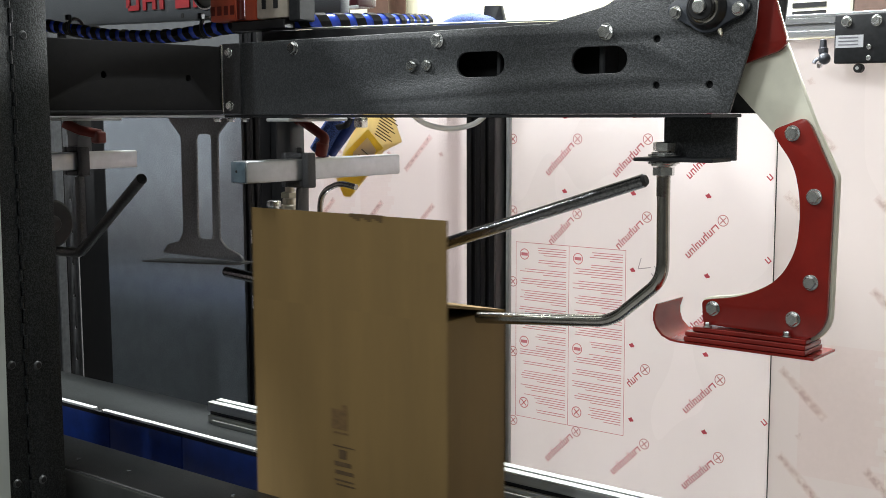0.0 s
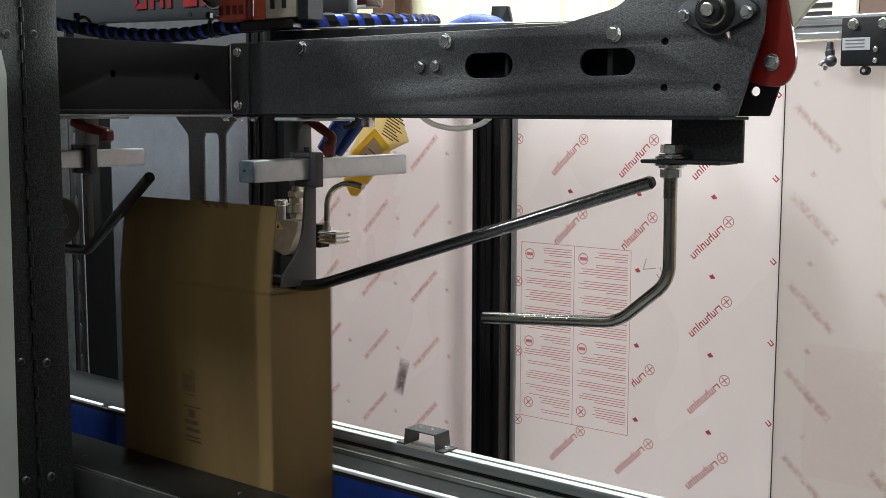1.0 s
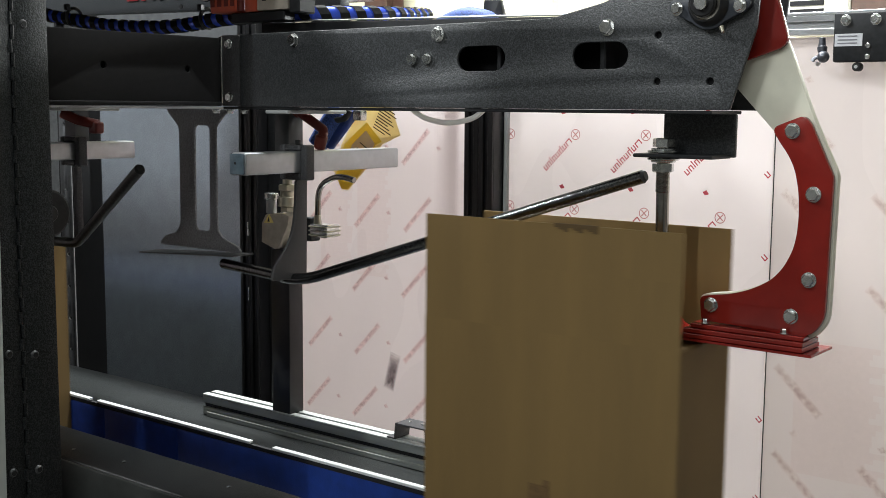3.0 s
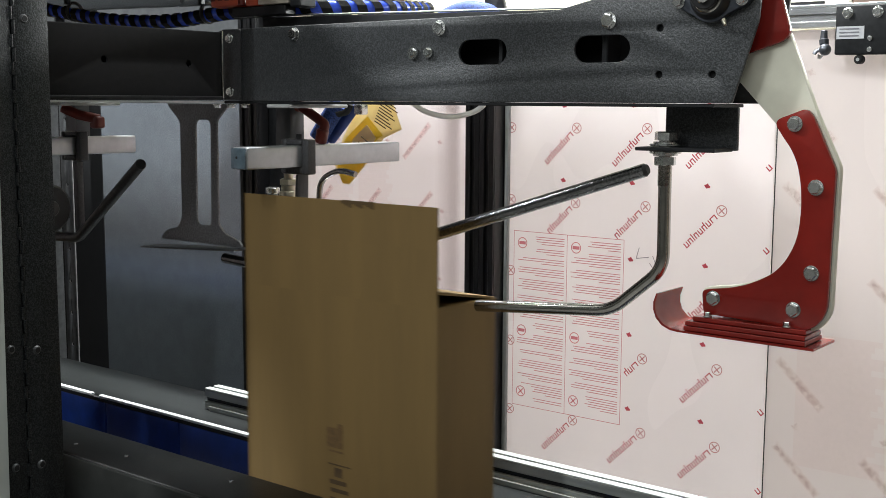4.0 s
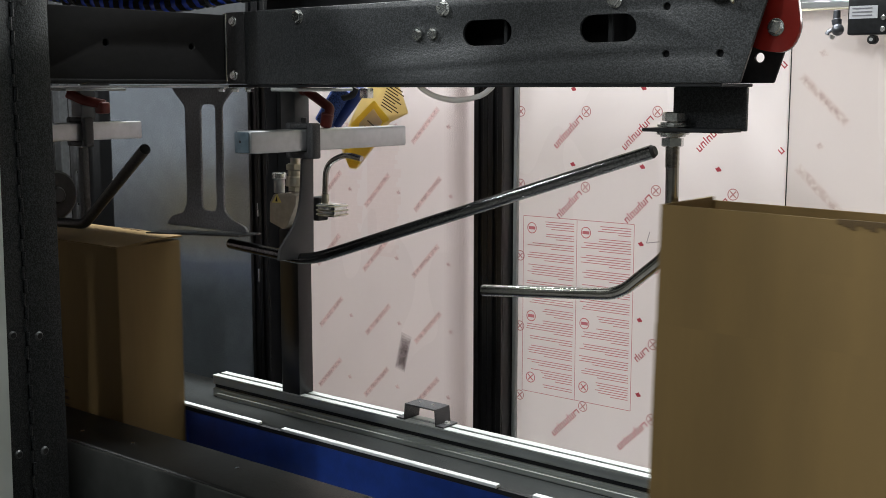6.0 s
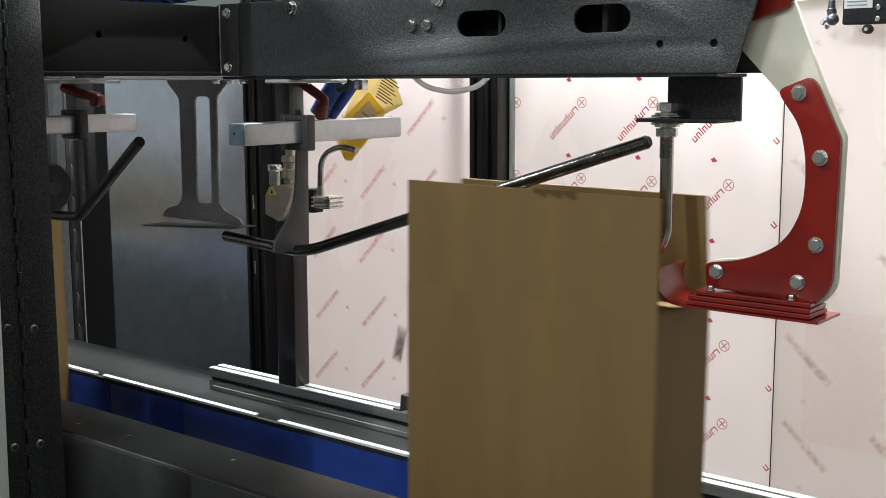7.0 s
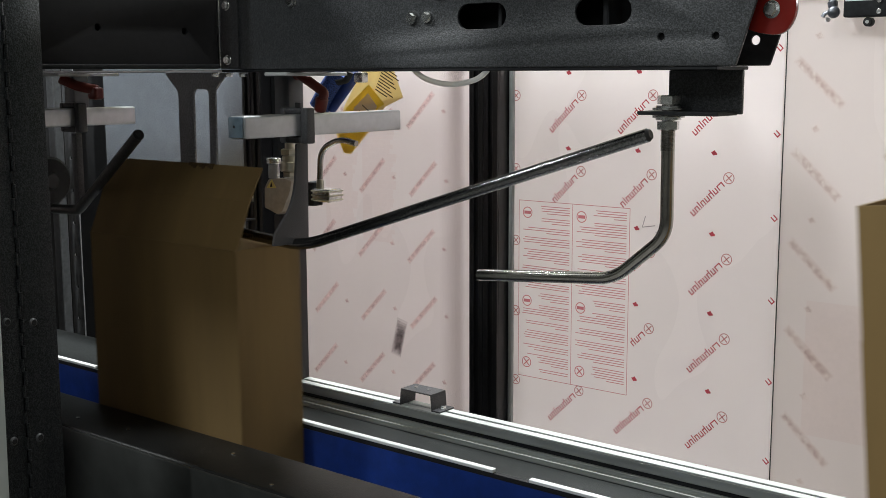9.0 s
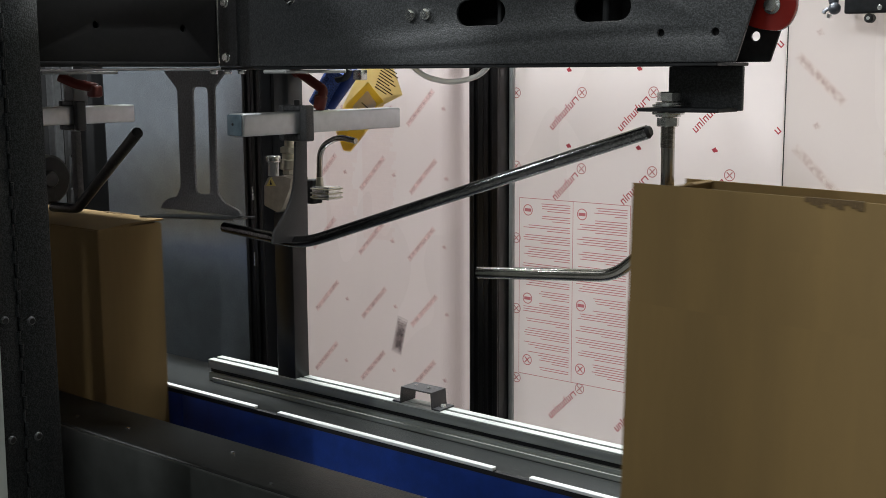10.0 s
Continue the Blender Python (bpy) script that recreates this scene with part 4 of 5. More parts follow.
    c = thing("tube_clamp", -1.49, 1.42, 1.386, "charcoal clamp block on the square tube", "clamp", "tube clamps")
    for x0, x1, z0, z1 in ((-1.4795, -1.462, 1.352, 1.418), (-1.535, -1.5205, 1.352, 1.418), (-1.5205, -1.4795, 1.407, 1.418), (-1.5205, -1.4795, 1.352, 1.366)):
        wpart("jaw", block(bmesh.new(), x0, x1, 1.404, 1.427, z0, z1, 0.004, 3), CASTING, c)
    wpart("set_screw", rod(bmesh.new(), (-1.49, 1.41, 1.418), (-1.49, 1.41, 1.428), 0.006, chamfer=0.001), BLACK, c)

    # rod that lays the near flap over
    r = thing("near_flap_rod", -2.0, 1.34, 1.28, "black slanted flap rod inside the housing", "rod")
    path = rounded([(-1.825, 1.302, 1.363), (-2.17, 1.388, 1.181), (-2.27, 1.391, 1.178)], 0.02, 6)
    wpart("rod", sweep(bmesh.new(), path, 0.0112, 16), material("grey_flap_rod", (0.075, 0.074, 0.072), 0.38, 0.5, 0.3, 200, 0.12, 420), r)
    wpart("rod_tip", rod(bmesh.new(), (-1.8255, 1.3021, 1.3627), (-1.820, 1.3007, 1.3656), 0.011, 0.008, 18), RUBBER, r, "blackened rod tip")
    wpart("hanger_bar", block(bmesh.new(), -2.197, -2.180, 1.398, 1.414, 1.18, 1.351, 0.002, 2), CASTING, r)
    t = thing("cross_tube", -2.2, 1.3, 1.386, "square satin aluminium tube inside the housing", "tube", "cross tubes")
    wpart("tube", block(bmesh.new(), -2.240, -2.200, 1.20, 1.575, 1.3655, 1.4055, 0.004, 3), ALU_TUBE, t)
    c = thing("tube_clamp", -2.21, 1.42, 1.386, "charcoal clamp block on the inner square tube", "clamp", "tube clamps")
    for x0, x1, z0, z1 in ((-2.1995, -2.182, 1.352, 1.418), (-2.255, -2.2405, 1.352, 1.418), (-2.2405, -2.1995, 1.406, 1.418), (-2.2405, -2.1995, 1.352, 1.365)):
        wpart("jaw", block(bmesh.new(), x0, x1, 1.408, 1.432, z0, z1, 0.004, 3), CASTING, c)

    # hold-down plate with a slot
    h = thing("hold_down_plate", -1.8, Y_MID, 1.2, "grey hammertone hold-down plate with a long slot and skid", "plate")
    left = [(-1.895, 1.4825), (-1.872, 1.462), (-1.853, 1.445), (-1.8535, 1.245), (-1.868, 1.224), (-1.905, 1.216), (-1.925, 1.196)]
    right = [(-1.668, 1.196), (-1.676, 1.208), (-1.722, 1.222), (-1.7405, 1.240), (-1.7395, 1.448), (-1.722, 1.464), (-1.700, 1.4825)]
    cut = rounded2([(-1.8055, 1.450), (-1.7575, 1.450), (-1.7605, 1.234), (-1.8075, 1.234)], 0.014)
    wpart("slotted_plate", moved(plate([rounded2(left + right, 0.008), cut], 0.006), 0, Y_MID), material("grey_hammertone", (0.19, 0.19, 0.20), 0.4, 0.3, 0.3, 260, 0.3, 330), h)
    bm = bmesh.new()
    pts = [(-1.957, 1.1795), (-1.66, 1.1955), (-1.66, 1.1925), (-1.957, 1.1765)]
    a = [bm.verts.new((u, 1.395, v)) for u, v in pts]
    b = [bm.verts.new((u, 1.452, v)) for u, v in pts]
    bm.faces.new(a[::-1]), bm.faces.new(b)
    for i in range(4):
        bm.faces.new((a[i], a[(i + 1) % 4], b[(i + 1) % 4], b[i]))
    wpart("skid", bm, CASTING, h, "thin steel skid", smooth=False)
    # rail under the beam on which plate and tubes hang
    m = thing("mounting_rail", -1.9, Y_MID, 1.47, "grey aluminium mounting rail under the beam", "rail")
    wpart("rail", block(bmesh.new(), -2.9, -1.40, Y_MID - 0.02, Y_MID + 0.02, 1.4833, 1.4886 - 0.0006, 0.001, 1), ALU, m)
    grey = material("riser_grey_paint", (0.075, 0.078, 0.082), 0.3)
    for x, q in ((-2.215, -2.29), (-1.50, -1.585)):
        wpart("riser", block(bmesh.new(), q - 0.02, q + 0.02, Y_MID + 0.035, Y_MID + 0.075, 1.38, 1.483, 0.003, 2), grey, m)
        wpart("cap", block(bmesh.new(), x - 0.03, x + 0.03, Y_MID - 0.06, Y_MID + 0.10, 1.476, 1.4828, 0.002, 1), GREYFRAME, m)
    for x in (-1.70, -1.66, -1.62):
        wbolt(m, x, Y_MID - 0.03, 1.483, axis=(0, 0, -1), flats=0.013, head=0.008, washer=0.009)


flap_rods()


# ---- valve, lever, tag and hoses beside the cross tube ----
def small_fittings():
    v = thing("air_valve", -1.85, 1.70, 1.17, "grey tape-head valve with a yellow warning label", "valve")
    body = rounded2([(-1.8785, 1.2442), (-1.8323, 1.2492), (-1.8035, 1.2445), (-1.8078, 1.2228), (-1.8348, 1.174), (-1.8498, 1.1652), (-1.894, 1.1788), (-1.8923, 1.2241)], 0.004)
    wpart("valve_body", moved(plate([body], 0.055, 0.002), 0, 1.69), BEIGE, v, "pale grey chamfered valve body")
    wpart("warning_label", moved(plate([rounded2([(-1.884, 1.224), (-1.852, 1.226), (-1.866, 1.2455)], 0.002)], 0.001, 0.0002), 0, 1.6885), YELLOW, v, "yellow warning label")
    wpart("label_mark", moved(plate([[(-1.8705, 1.2275), (-1.8635, 1.228), (-1.8665, 1.239)]], 0.0008, 0.0001), 0, 1.6872), VOID, v)
    for z0, z1, flats in ((1.2495, 1.262, 0.030), (1.298, 1.313, 0.038)):
        wpart("union_nut", hex_bolt(bmesh.new(), -1.838, 1.72, z0, axis=(0, 0, 1), flats=flats, head=z1 - z0, washer=0, turn=0.2), BRASS, v)
    wpart("union", rod(rod(bmesh.new(), (-1.838, 1.72, 1.2625), (-1.838, 1.72, 1.285), 0.023, 0.021, 20, 0.002), (-1.838, 1.72, 1.2845), (-1.838, 1.72, 1.2975), 0.017), BRASS, v, "pale nickelled union")
    wpart("stem", rod(bmesh.new(), (-1.838, 1.72, 1.3135), (-1.838, 1.72, 1.475), 0.011, 0.011, 14), BRASS, v)
    wpart("side_cap", rod(bmesh.new(), (-1.886, 1.715, 1.277), (-1.886, 1.715, 1.291), 0.0165, 0.0165, 16, 0.002), ZINC, v)
    wpart("side_cylinder", rod(bmesh.new(), (-1.886, 1.715, 1.2445), (-1.886, 1.715, 1.2765), 0.0125, 0.0125, 16, 0.001), ALU_TUBE, v)
    wpart("side_port", rod(bmesh.new(), (-1.8935, 1.715, 1.196), (-1.906, 1.715, 1.196), 0.007, 0.006, 12, 0.001), ZINC, v)
    wpart("lower_block", block(bmesh.new(), -1.875, -1.815, 1.70, 1.745, 0.78, 1.1645, 0.004, 2), BLACK, v, "black column under the valve")

    e = thing("elbow_hose", -1.62, 1.62, 1.24, "steel braided elbow hose on a silver fitting", "hose")
    wpart("fitting", block(bmesh.new(), -1.655, -1.605, 1.605, 1.645, 1.216, 1.243, 0.003, 2), ZINC, e)
    for k in range(3):
        wpart("fitting_ring", block(bmesh.new(), -1.657, -1.603, 1.603, 1.647, 1.219 + 0.009 * k, 1.222 + 0.009 * k, 0.001, 1), BRASS, e)
    wpart("spigot", rod(bmesh.new(), (-1.645, 1.62, 1.243), (-1.645, 1.62, 1.262), 0.009, 0.007, 12), BRASS, e)
    wpart("hose", sweep(bmesh.new(), rounded([(-1.645, 1.62, 1.258), (-1.642, 1.62, 1.325), (-1.585, 1.62, 1.348), (-1.54, 1.62, 1.340)], 0.04, 8), 0.0062, 12), STEEL, e)
    wpart("holder", block(bmesh.new(), -1.675, -1.656, 1.61, 1.64, 1.205, 1.256, 0.002, 1), COAT_DARK, e)

    k = thing("clamp_lever", -1.55, 1.50, 1.46, "dark red plastic clamp lever under the beam", "lever", "clamp levers")
    wpart("arm", sweep(bmesh.new(), rounded([(-1.560, 1.480, 1.481), (-1.489, 1.480, 1.4445), (-1.500, 1.480, 1.4215)], 0.009, 5), 0.0095, 14, 0.8), RED_DEEP, k)
    wpart("hub", rod(bmesh.new(), (-1.4955, 1.480, 1.4355), (-1.503, 1.480, 1.4085), 0.0125, 0.0115, 18, 0.003), RED_DEEP, k)
    wpart("knob", rod(bmesh.new(), (-1.568, 1.480, 1.4785), (-1.556, 1.480, 1.4825), 0.0125, 0.011, 14, 0.003), RED_DEEP, k)
    wpart("stud", rod(bmesh.new(), (-1.503, 1.480, 1.4085), (-1.5035, 1.480, 1.4066), 0.005), ZINC, k)
    k = thing("clamp_lever", -2.18, 1.45, 1.46, "dark red plastic clamp lever inside the housing", "lever", "clamp levers")
    wpart("arm", sweep(bmesh.new(), [(-2.235, 1.405, 1.470), (-2.20, 1.42, 1.455), (-2.165, 1.45, 1.445)], 0.012, 12, 0.8), RED_DEEP, k)
    wpart("hub", block(bmesh.new(), -2.185, -2.155, 1.435, 1.460, 1.425, 1.452, 0.006, 3), RED_DEEP, k)

    b = thing("blue_air_sleeve", -1.56, 1.62, 1.45, "blue woven air-line sleeve hanging under the beam", "hose")
    wpart("sleeve", sweep(bmesh.new(), rounded([(-1.582, 1.62, 1.4825), (-1.606, 1.615, 1.452), (-1.634, 1.61, 1.4105)], 0.03, 6), 0.0215, 16, 0.75), BLUEWEAVE, b)
    wpart("hose_end", sweep(bmesh.new(), [(-1.552, 1.635, 1.4815), (-1.580, 1.630, 1.448), (-1.616, 1.625, 1.408)], 0.012, 12), BLUE, b, "plain dark blue hose behind the sleeve")
    wpart("strap", sweep(bmesh.new(), rounded([(-1.535, 1.60, 1.4825), (-1.545, 1.60, 1.466), (-1.570, 1.598, 1.462)], 0.01, 4), 0.007, 10, 0.5), RUBBER, b, "black tie strap")
    wpart("fitting", block(bmesh.new(), -1.522, -1.500, 1.595, 1.615, 1.462, 1.4825, 0.003, 2), ZINC, b, "small zinc fitting")
    t = thing("paper_tag", -1.64, 1.75, 1.38, "yellow and tan hanging paper tag with illegible lines", "tag")
    def card(name, loop, y, mat, label="", soft=0.0):
        return wpart(name, moved(plate([rounded2(loop, soft) if soft else loop], 0.0012, 0.0002), 0, y), mat, t, label)
    card("card", [(-1.6997, 1.3068), (-1.6802, 1.3051), (-1.6259, 1.3560), (-1.5797, 1.4098), (-1.5281, 1.4300), (-1.5600, 1.5020), (-1.6290, 1.5050), (-1.6984, 1.4080), (-1.7240, 1.3480)], 1.752, TAG_PAPER, soft=0.003)
    card("yellow_band", [(-1.6241, 1.4570), (-1.5791, 1.4151), (-1.5974, 1.4071), (-1.6291, 1.3575), (-1.6791, 1.3088), (-1.6983, 1.3080), (-1.7150, 1.3400), (-1.6908, 1.4056)], 1.7505, TAG_YELLOW, "yellow printed warning band", 0.004)
    card("white_field", [(-1.6244, 1.4387), (-1.5990, 1.4105), (-1.6330, 1.3620), (-1.6780, 1.3560), (-1.6663, 1.4060)], 1.7490, TAG_WHITE, "white field on the tag", 0.003)
    for q in range(4):
        x, z = -1.640 - 0.009 * q, 1.414 - 0.012 * q
        card("line", [(x, z), (x + 0.022, z - 0.014), (x + 0.0205, z - 0.0162), (x - 0.0015, z - 0.0022)], 1.7476, GREYINK)
    for q in range(9):
        x, z, w = -1.604 + 0.0028 * q, 1.4480 + 0.0058 * q, 0.032 + 0.014 * ((q * 5) % 3) / 2
        card("line", [(x, z), (x + w, z - 0.5 * w), (x + w - 0.0008, z - 0.5 * w - 0.0019), (x - 0.0008, z - 0.0019)], 1.7508, INK)
    wpart("string", sweep(bmesh.new(), [(-1.58, 1.752, 1.47), (-1.575, 1.80, 1.50), (-1.57, 1.864, 1.53)], 0.0015, 6), STRING, t)

    h = thing("white_air_tube", -1.51, 1.9, 1.46, "white plastic air tube sagging under the beam", "hose")
    path = rounded([(-1.66, 1.9, 1.52), (-1.60, 1.9, 1.468), (-1.51, 1.9, 1.452), (-1.43, 1.9, 1.470), (-1.39, 1.9, 1.52)], 0.05, 6)
    wpart("tube", sweep(bmesh.new(), path, 0.0060, 12), NYLON, h)

    r = thing("machine_roller", -2.33, 1.38, 1.22, "black rubber roller inside the housing", "roller")
    wpart("tyre", rod(bmesh.new(), (-2.345, 1.402, 1.238), (-2.295, 1.402, 1.238), 0.057, 0.057, 32, 0.006), RUBBER, r)
    wpart("hub", rod(bmesh.new(), (-2.294, 1.402, 1.238), (-2.286, 1.402, 1.238), 0.020, 0.018, 20, 0.002), BLACK, r)
    # black bar added to fill the dark zone beside the back sheet
    u = thing("dark_zone_bar", -2.5, 1.55, 0.7, "added black bar for the dark zone inside the housing", "post")
    wpart("bar", block(bmesh.new(), -2.66, -2.585, 1.50, 1.54, 0.765, 1.48, 0.002, 1), BLACK, u)


small_fittings()


# ---- on top of the beam: wrapped hose, valves, name bar ----
def top_gear():
    w = thing("wrapped_hose", -1.8, 1.47, 1.66, "blue air hose in black spiral wrap along the beam", "hose")
    line = rounded([(-2.42, 1.47, 1.704), (-2.28, 1.47, 1.684), (-2.13, 1.47, 1.663), (-1.94, 1.47, 1.653), (-1.79, 1.47, 1.664), (-1.64, 1.47, 1.668), (-1.52, 1.48, 1.667), (-1.46, 1.645, 1.674), (-1.52, 1.83, 1.686)], 0.07, 7)
    wpart("hose", sweep(bmesh.new(), line, 0.0135, 14), BLUEHOSE, w)
    bm = bmesh.new()
    acc, prev = 0.0, line[0]
    dense = []
    for a, b in zip(line, line[1:]):
        n = max(2, int((b - a).length / 0.004))
        dense += [a.lerp(b, i / n) for i in range(n)]
    half = 0.0105
    lo, hi = [], []
    for i, p in enumerate(dense):
        d = (dense[min(i + 1, len(dense) - 1)] - dense[max(i - 1, 0)]).normalized()
        acc += (p - prev).length
        prev = p
        up = Vector((0, 0, 1))
        side = up.cross(d).normalized()
        up = d.cross(side).normalized()
        ang = 2 * math.pi * acc / 0.036
        off = 0.0158 * (math.cos(ang) * side + math.sin(ang) * up)
        lo.append(bm.verts.new(p + off - half * d))
        hi.append(bm.verts.new(p + off + half * d))
    for i in range(len(lo) - 1):
        bm.faces.new((lo[i], lo[i + 1], hi[i + 1], hi[i]))
    bmesh.ops.solidify(bm, geom=bm.faces[:], thickness=0.0018)
    wpart("spiral_wrap", bm, RUBBER, w, "black spiral wrap")
    for x, z in ((-2.275, 1.70), (-1.81, 1.678)):
        wpart("cable_clip", sweep(bmesh.new(), [(x, 1.47 + 0.0195 * math.cos(a), z - 0.010 + 0.0195 * math.sin(a)) for a in np.linspace(0, 2 * math.pi, 25)], 0.004, 8), BLACK, w)
        wpart("clip_head", block(bmesh.new(), x - 0.006, x + 0.006, 1.446, 1.458, z + 0.004, z + 0.018, 0.002, 1), BLACK, w)

    n = thing("name_bar", -2.3, 1.75, 1.75, "dark grey header bar with red lettering shapes", "sign")
    bm = bmesh.new()
    m = Matrix.Translation((-2.25, 1.75, 1.732)) @ Matrix.Rotation(radians(1.2), 4, "Y")
    block(bm, -0.75, 0.55, 0.0, 0.03, -0.012, 0.16, 0.003, 2, m)
    wpart("bar", bm, hammertone("dark_slate_coat", (0.035, 0.04, 0.044), (0.075, 0.082, 0.088), 0.45), n)
    u = -2.455
    for k, (wide, kind) in enumerate(((0.052, "c"), (0.052, "a"), (0.046, "p"), (0.052, "block"), (0.048, "a"), (0.046, "block"))):
        bm = bmesh.new()
        z = 1.750 - 0.02 * (u + 2.25)
        y0, y1 = 1.746, 1.7495
        if kind == "c":
            block(bm, u, u + 0.014, y0, y1, z + 0.008, z + 0.085)
            block(bm, u + 0.008, u + wide, y0, y1, z, z + 0.013)
            block(bm, u + wide - 0.011, u + wide, y0, y1, z + 0.0132, z + 0.028)
        elif kind == "a":
            for s in (0, wide - 0.013):
                block(bm, u + s, u + s + 0.013, y0, y1, z, z + 0.085)
            block(bm, u + 0.0132, u + wide - 0.0132, y0, y1, z + 0.020, z + 0.032)
        elif kind == "p":
            block(bm, u, u + 0.015, y0, y1, z, z + 0.085)
        else:
            block(bm, u, u + wide, y0, y1, z, z + 0.085)
        wpart("letter_shape", bm, material("sign_red", (0.27, 0.008, 0.012), 0.5), n, "red lettering shape")
        u += wide + 0.016
    # the hole is a black disc on the bar's face
    wpart("hole", rod(bmesh.new(), (-2.235, 1.7494, 1.732), (-2.235, 1.7485, 1.732), 0.006, seg=12), VOID, n)

    v = thing("lockout_valve", -1.63, 1.44, 1.67, "red and beige lockout valve block on the beam", "valve")
    wpart("red_cover", block(bmesh.new(), -1.752, -1.672, 1.425, 1.47, 1.672, 1.80, 0.006, 3), ORANGE, v, "orange-red plastic cover")
    wpart("hinge_pin", rod(bmesh.new(), (-1.664, 1.43, 1.674), (-1.664, 1.43, 1.80), 0.008, seg=14), RED_DEEP, v)
    wpart("red_plate", block(bmesh.new(), -1.654, -1.622, 1.43, 1.475, 1.671, 1.80, 0.003, 2), ORANGE, v)
    bm = block(bmesh.new(), -1.620, -1.535, 1.43, 1.475, 1.672, 1.80, 0.003, 2)
    wpart("valve_block", bm, BEIGE, v, "beige metal valve block")
    # black bars on the face stand in for shaded recesses
    for x in (-1.598, -1.566):
        wpart("dark_recess_bar", block(bmesh.new(), x - 0.006, x + 0.006, 1.4275, 1.4296, 1.69, 1.80, 0.001, 1), VOID, v)
    wpart("side_bar", block(bmesh.new(), -1.533, -1.505, 1.43, 1.475, 1.664, 1.80, 0.003, 1), COAT_DARK, v)
    wpart("foot", block(bmesh.new(), -1.70, -1.55, 1.435, 1.465, 1.652, 1.671, 0.002, 1), BLACK, v)
    for x in (-1.742, -1.722, -1.702, -1.684):
        wpart("moulded_mark", block(bmesh.new(), x - 0.006, x + 0.006, 1.4242, 1.4252, 1.684, 1.702), RED_DEEP, v)
    g = thing("pressure_gauge", -1.78, 1.5, 1.75, "round gauge with a bright steel rim", "gauge")
    bm = bmesh.new()
    sweep(bm, [(-1.80 + 0.040 * math.cos(a), 1.46, 1.745 + 0.040 * math.sin(a)) for a in np.linspace(0, 2 * math.pi, 33)], 0.005, 10)
    wpart("rim", bm, ZINC, g)
    wpart("dial", rod(bmesh.new(), (-1.80, 1.462, 1.745), (-1.80, 1.49, 1.745), 0.039, 0.039, 28), GREYFRAME, g, "grey dial")
    d = thing("display_box", -1.52, 2.0, 1.74, "dark maroon control box with a pale rim", "control box")
    wpart("case", block(bmesh.new(), -2.02, -1.86, 1.98, 2.05, 1.748, 1.86, 0.006, 2), material("maroon_cover", (0.05, 0.012, 0.014), 0.25), d)
    wpart("rim", block(bmesh.new(), -2.024, -1.856, 1.976, 1.9795, 1.744, 1.751, 0.001, 1), GREYFRAME, d)
    e = thing("valve_gusset", -1.44, 1.9, 1.66, "black gusset plate with a blue woven loom", "bracket")
    wpart("gusset", moved(plate([rounded2([(-1.452, 1.62), (-1.372, 1.62), (-1.400, 1.720), (-1.442, 1.722)], 0.003)], 0.012), 0, 1.93), COAT_DARK, e)
    wpart("loom", sweep(bmesh.new(), rounded([(-1.58, 1.9, 1.64), (-1.53, 1.9, 1.672), (-1.47, 1.9, 1.690), (-1.40, 1.9, 1.676), (-1.39, 1.9, 1.64)], 0.05, 7), 0.019, 16), BLUEWEAVE, e, "blue woven loom")
    q = thing("rear_beam", -2.0, 1.91, 1.50, "charcoal rear beam that carries the air lines", "beam")
    wpart("bar", block(bmesh.new(), -2.95, -1.25, 1.865, 1.955, 1.505, 1.618, 0.003, 2), COAT_DARK, q)
    wpart("arm", block(bmesh.new(), -2.575, -2.510, 1.956, 2.238, 1.52, 1.60, 0.003, 1), COAT_DARK, q)
    for x in (-2.80, -1.80):
        wpart("name_bar_arm", block(bmesh.new(), x - 0.02, x + 0.02, 1.781, 1.864, 1.56, 1.75, 0.002, 1), COAT_DARK, q)
    wpart("box_arm", block(bmesh.new(), -1.96, -1.92, 1.956, 2.02, 1.56, 1.747, 0.002, 1), COAT_DARK, q)
    s = thing("wall_louvre", -2.0, 5.1, 2.0, "cream louvre box before the far wall", "vent")
    wpart("louvre_case", block(bmesh.new(), -2.02, -1.71, 5.0, 5.16, 1.900, 2.30, 0.01, 1), CREAM, s)
    # shaded openings drawn as black bars on the case
    for z in (1.916, 1.953, 1.990, 2.027, 2.064, 2.101):
        wpart("louvre_gap_bar", block(bmesh.new(), -1.978, -1.824, 4.994, 5.004, z, z + 0.021), VOID, s)


top_gear()


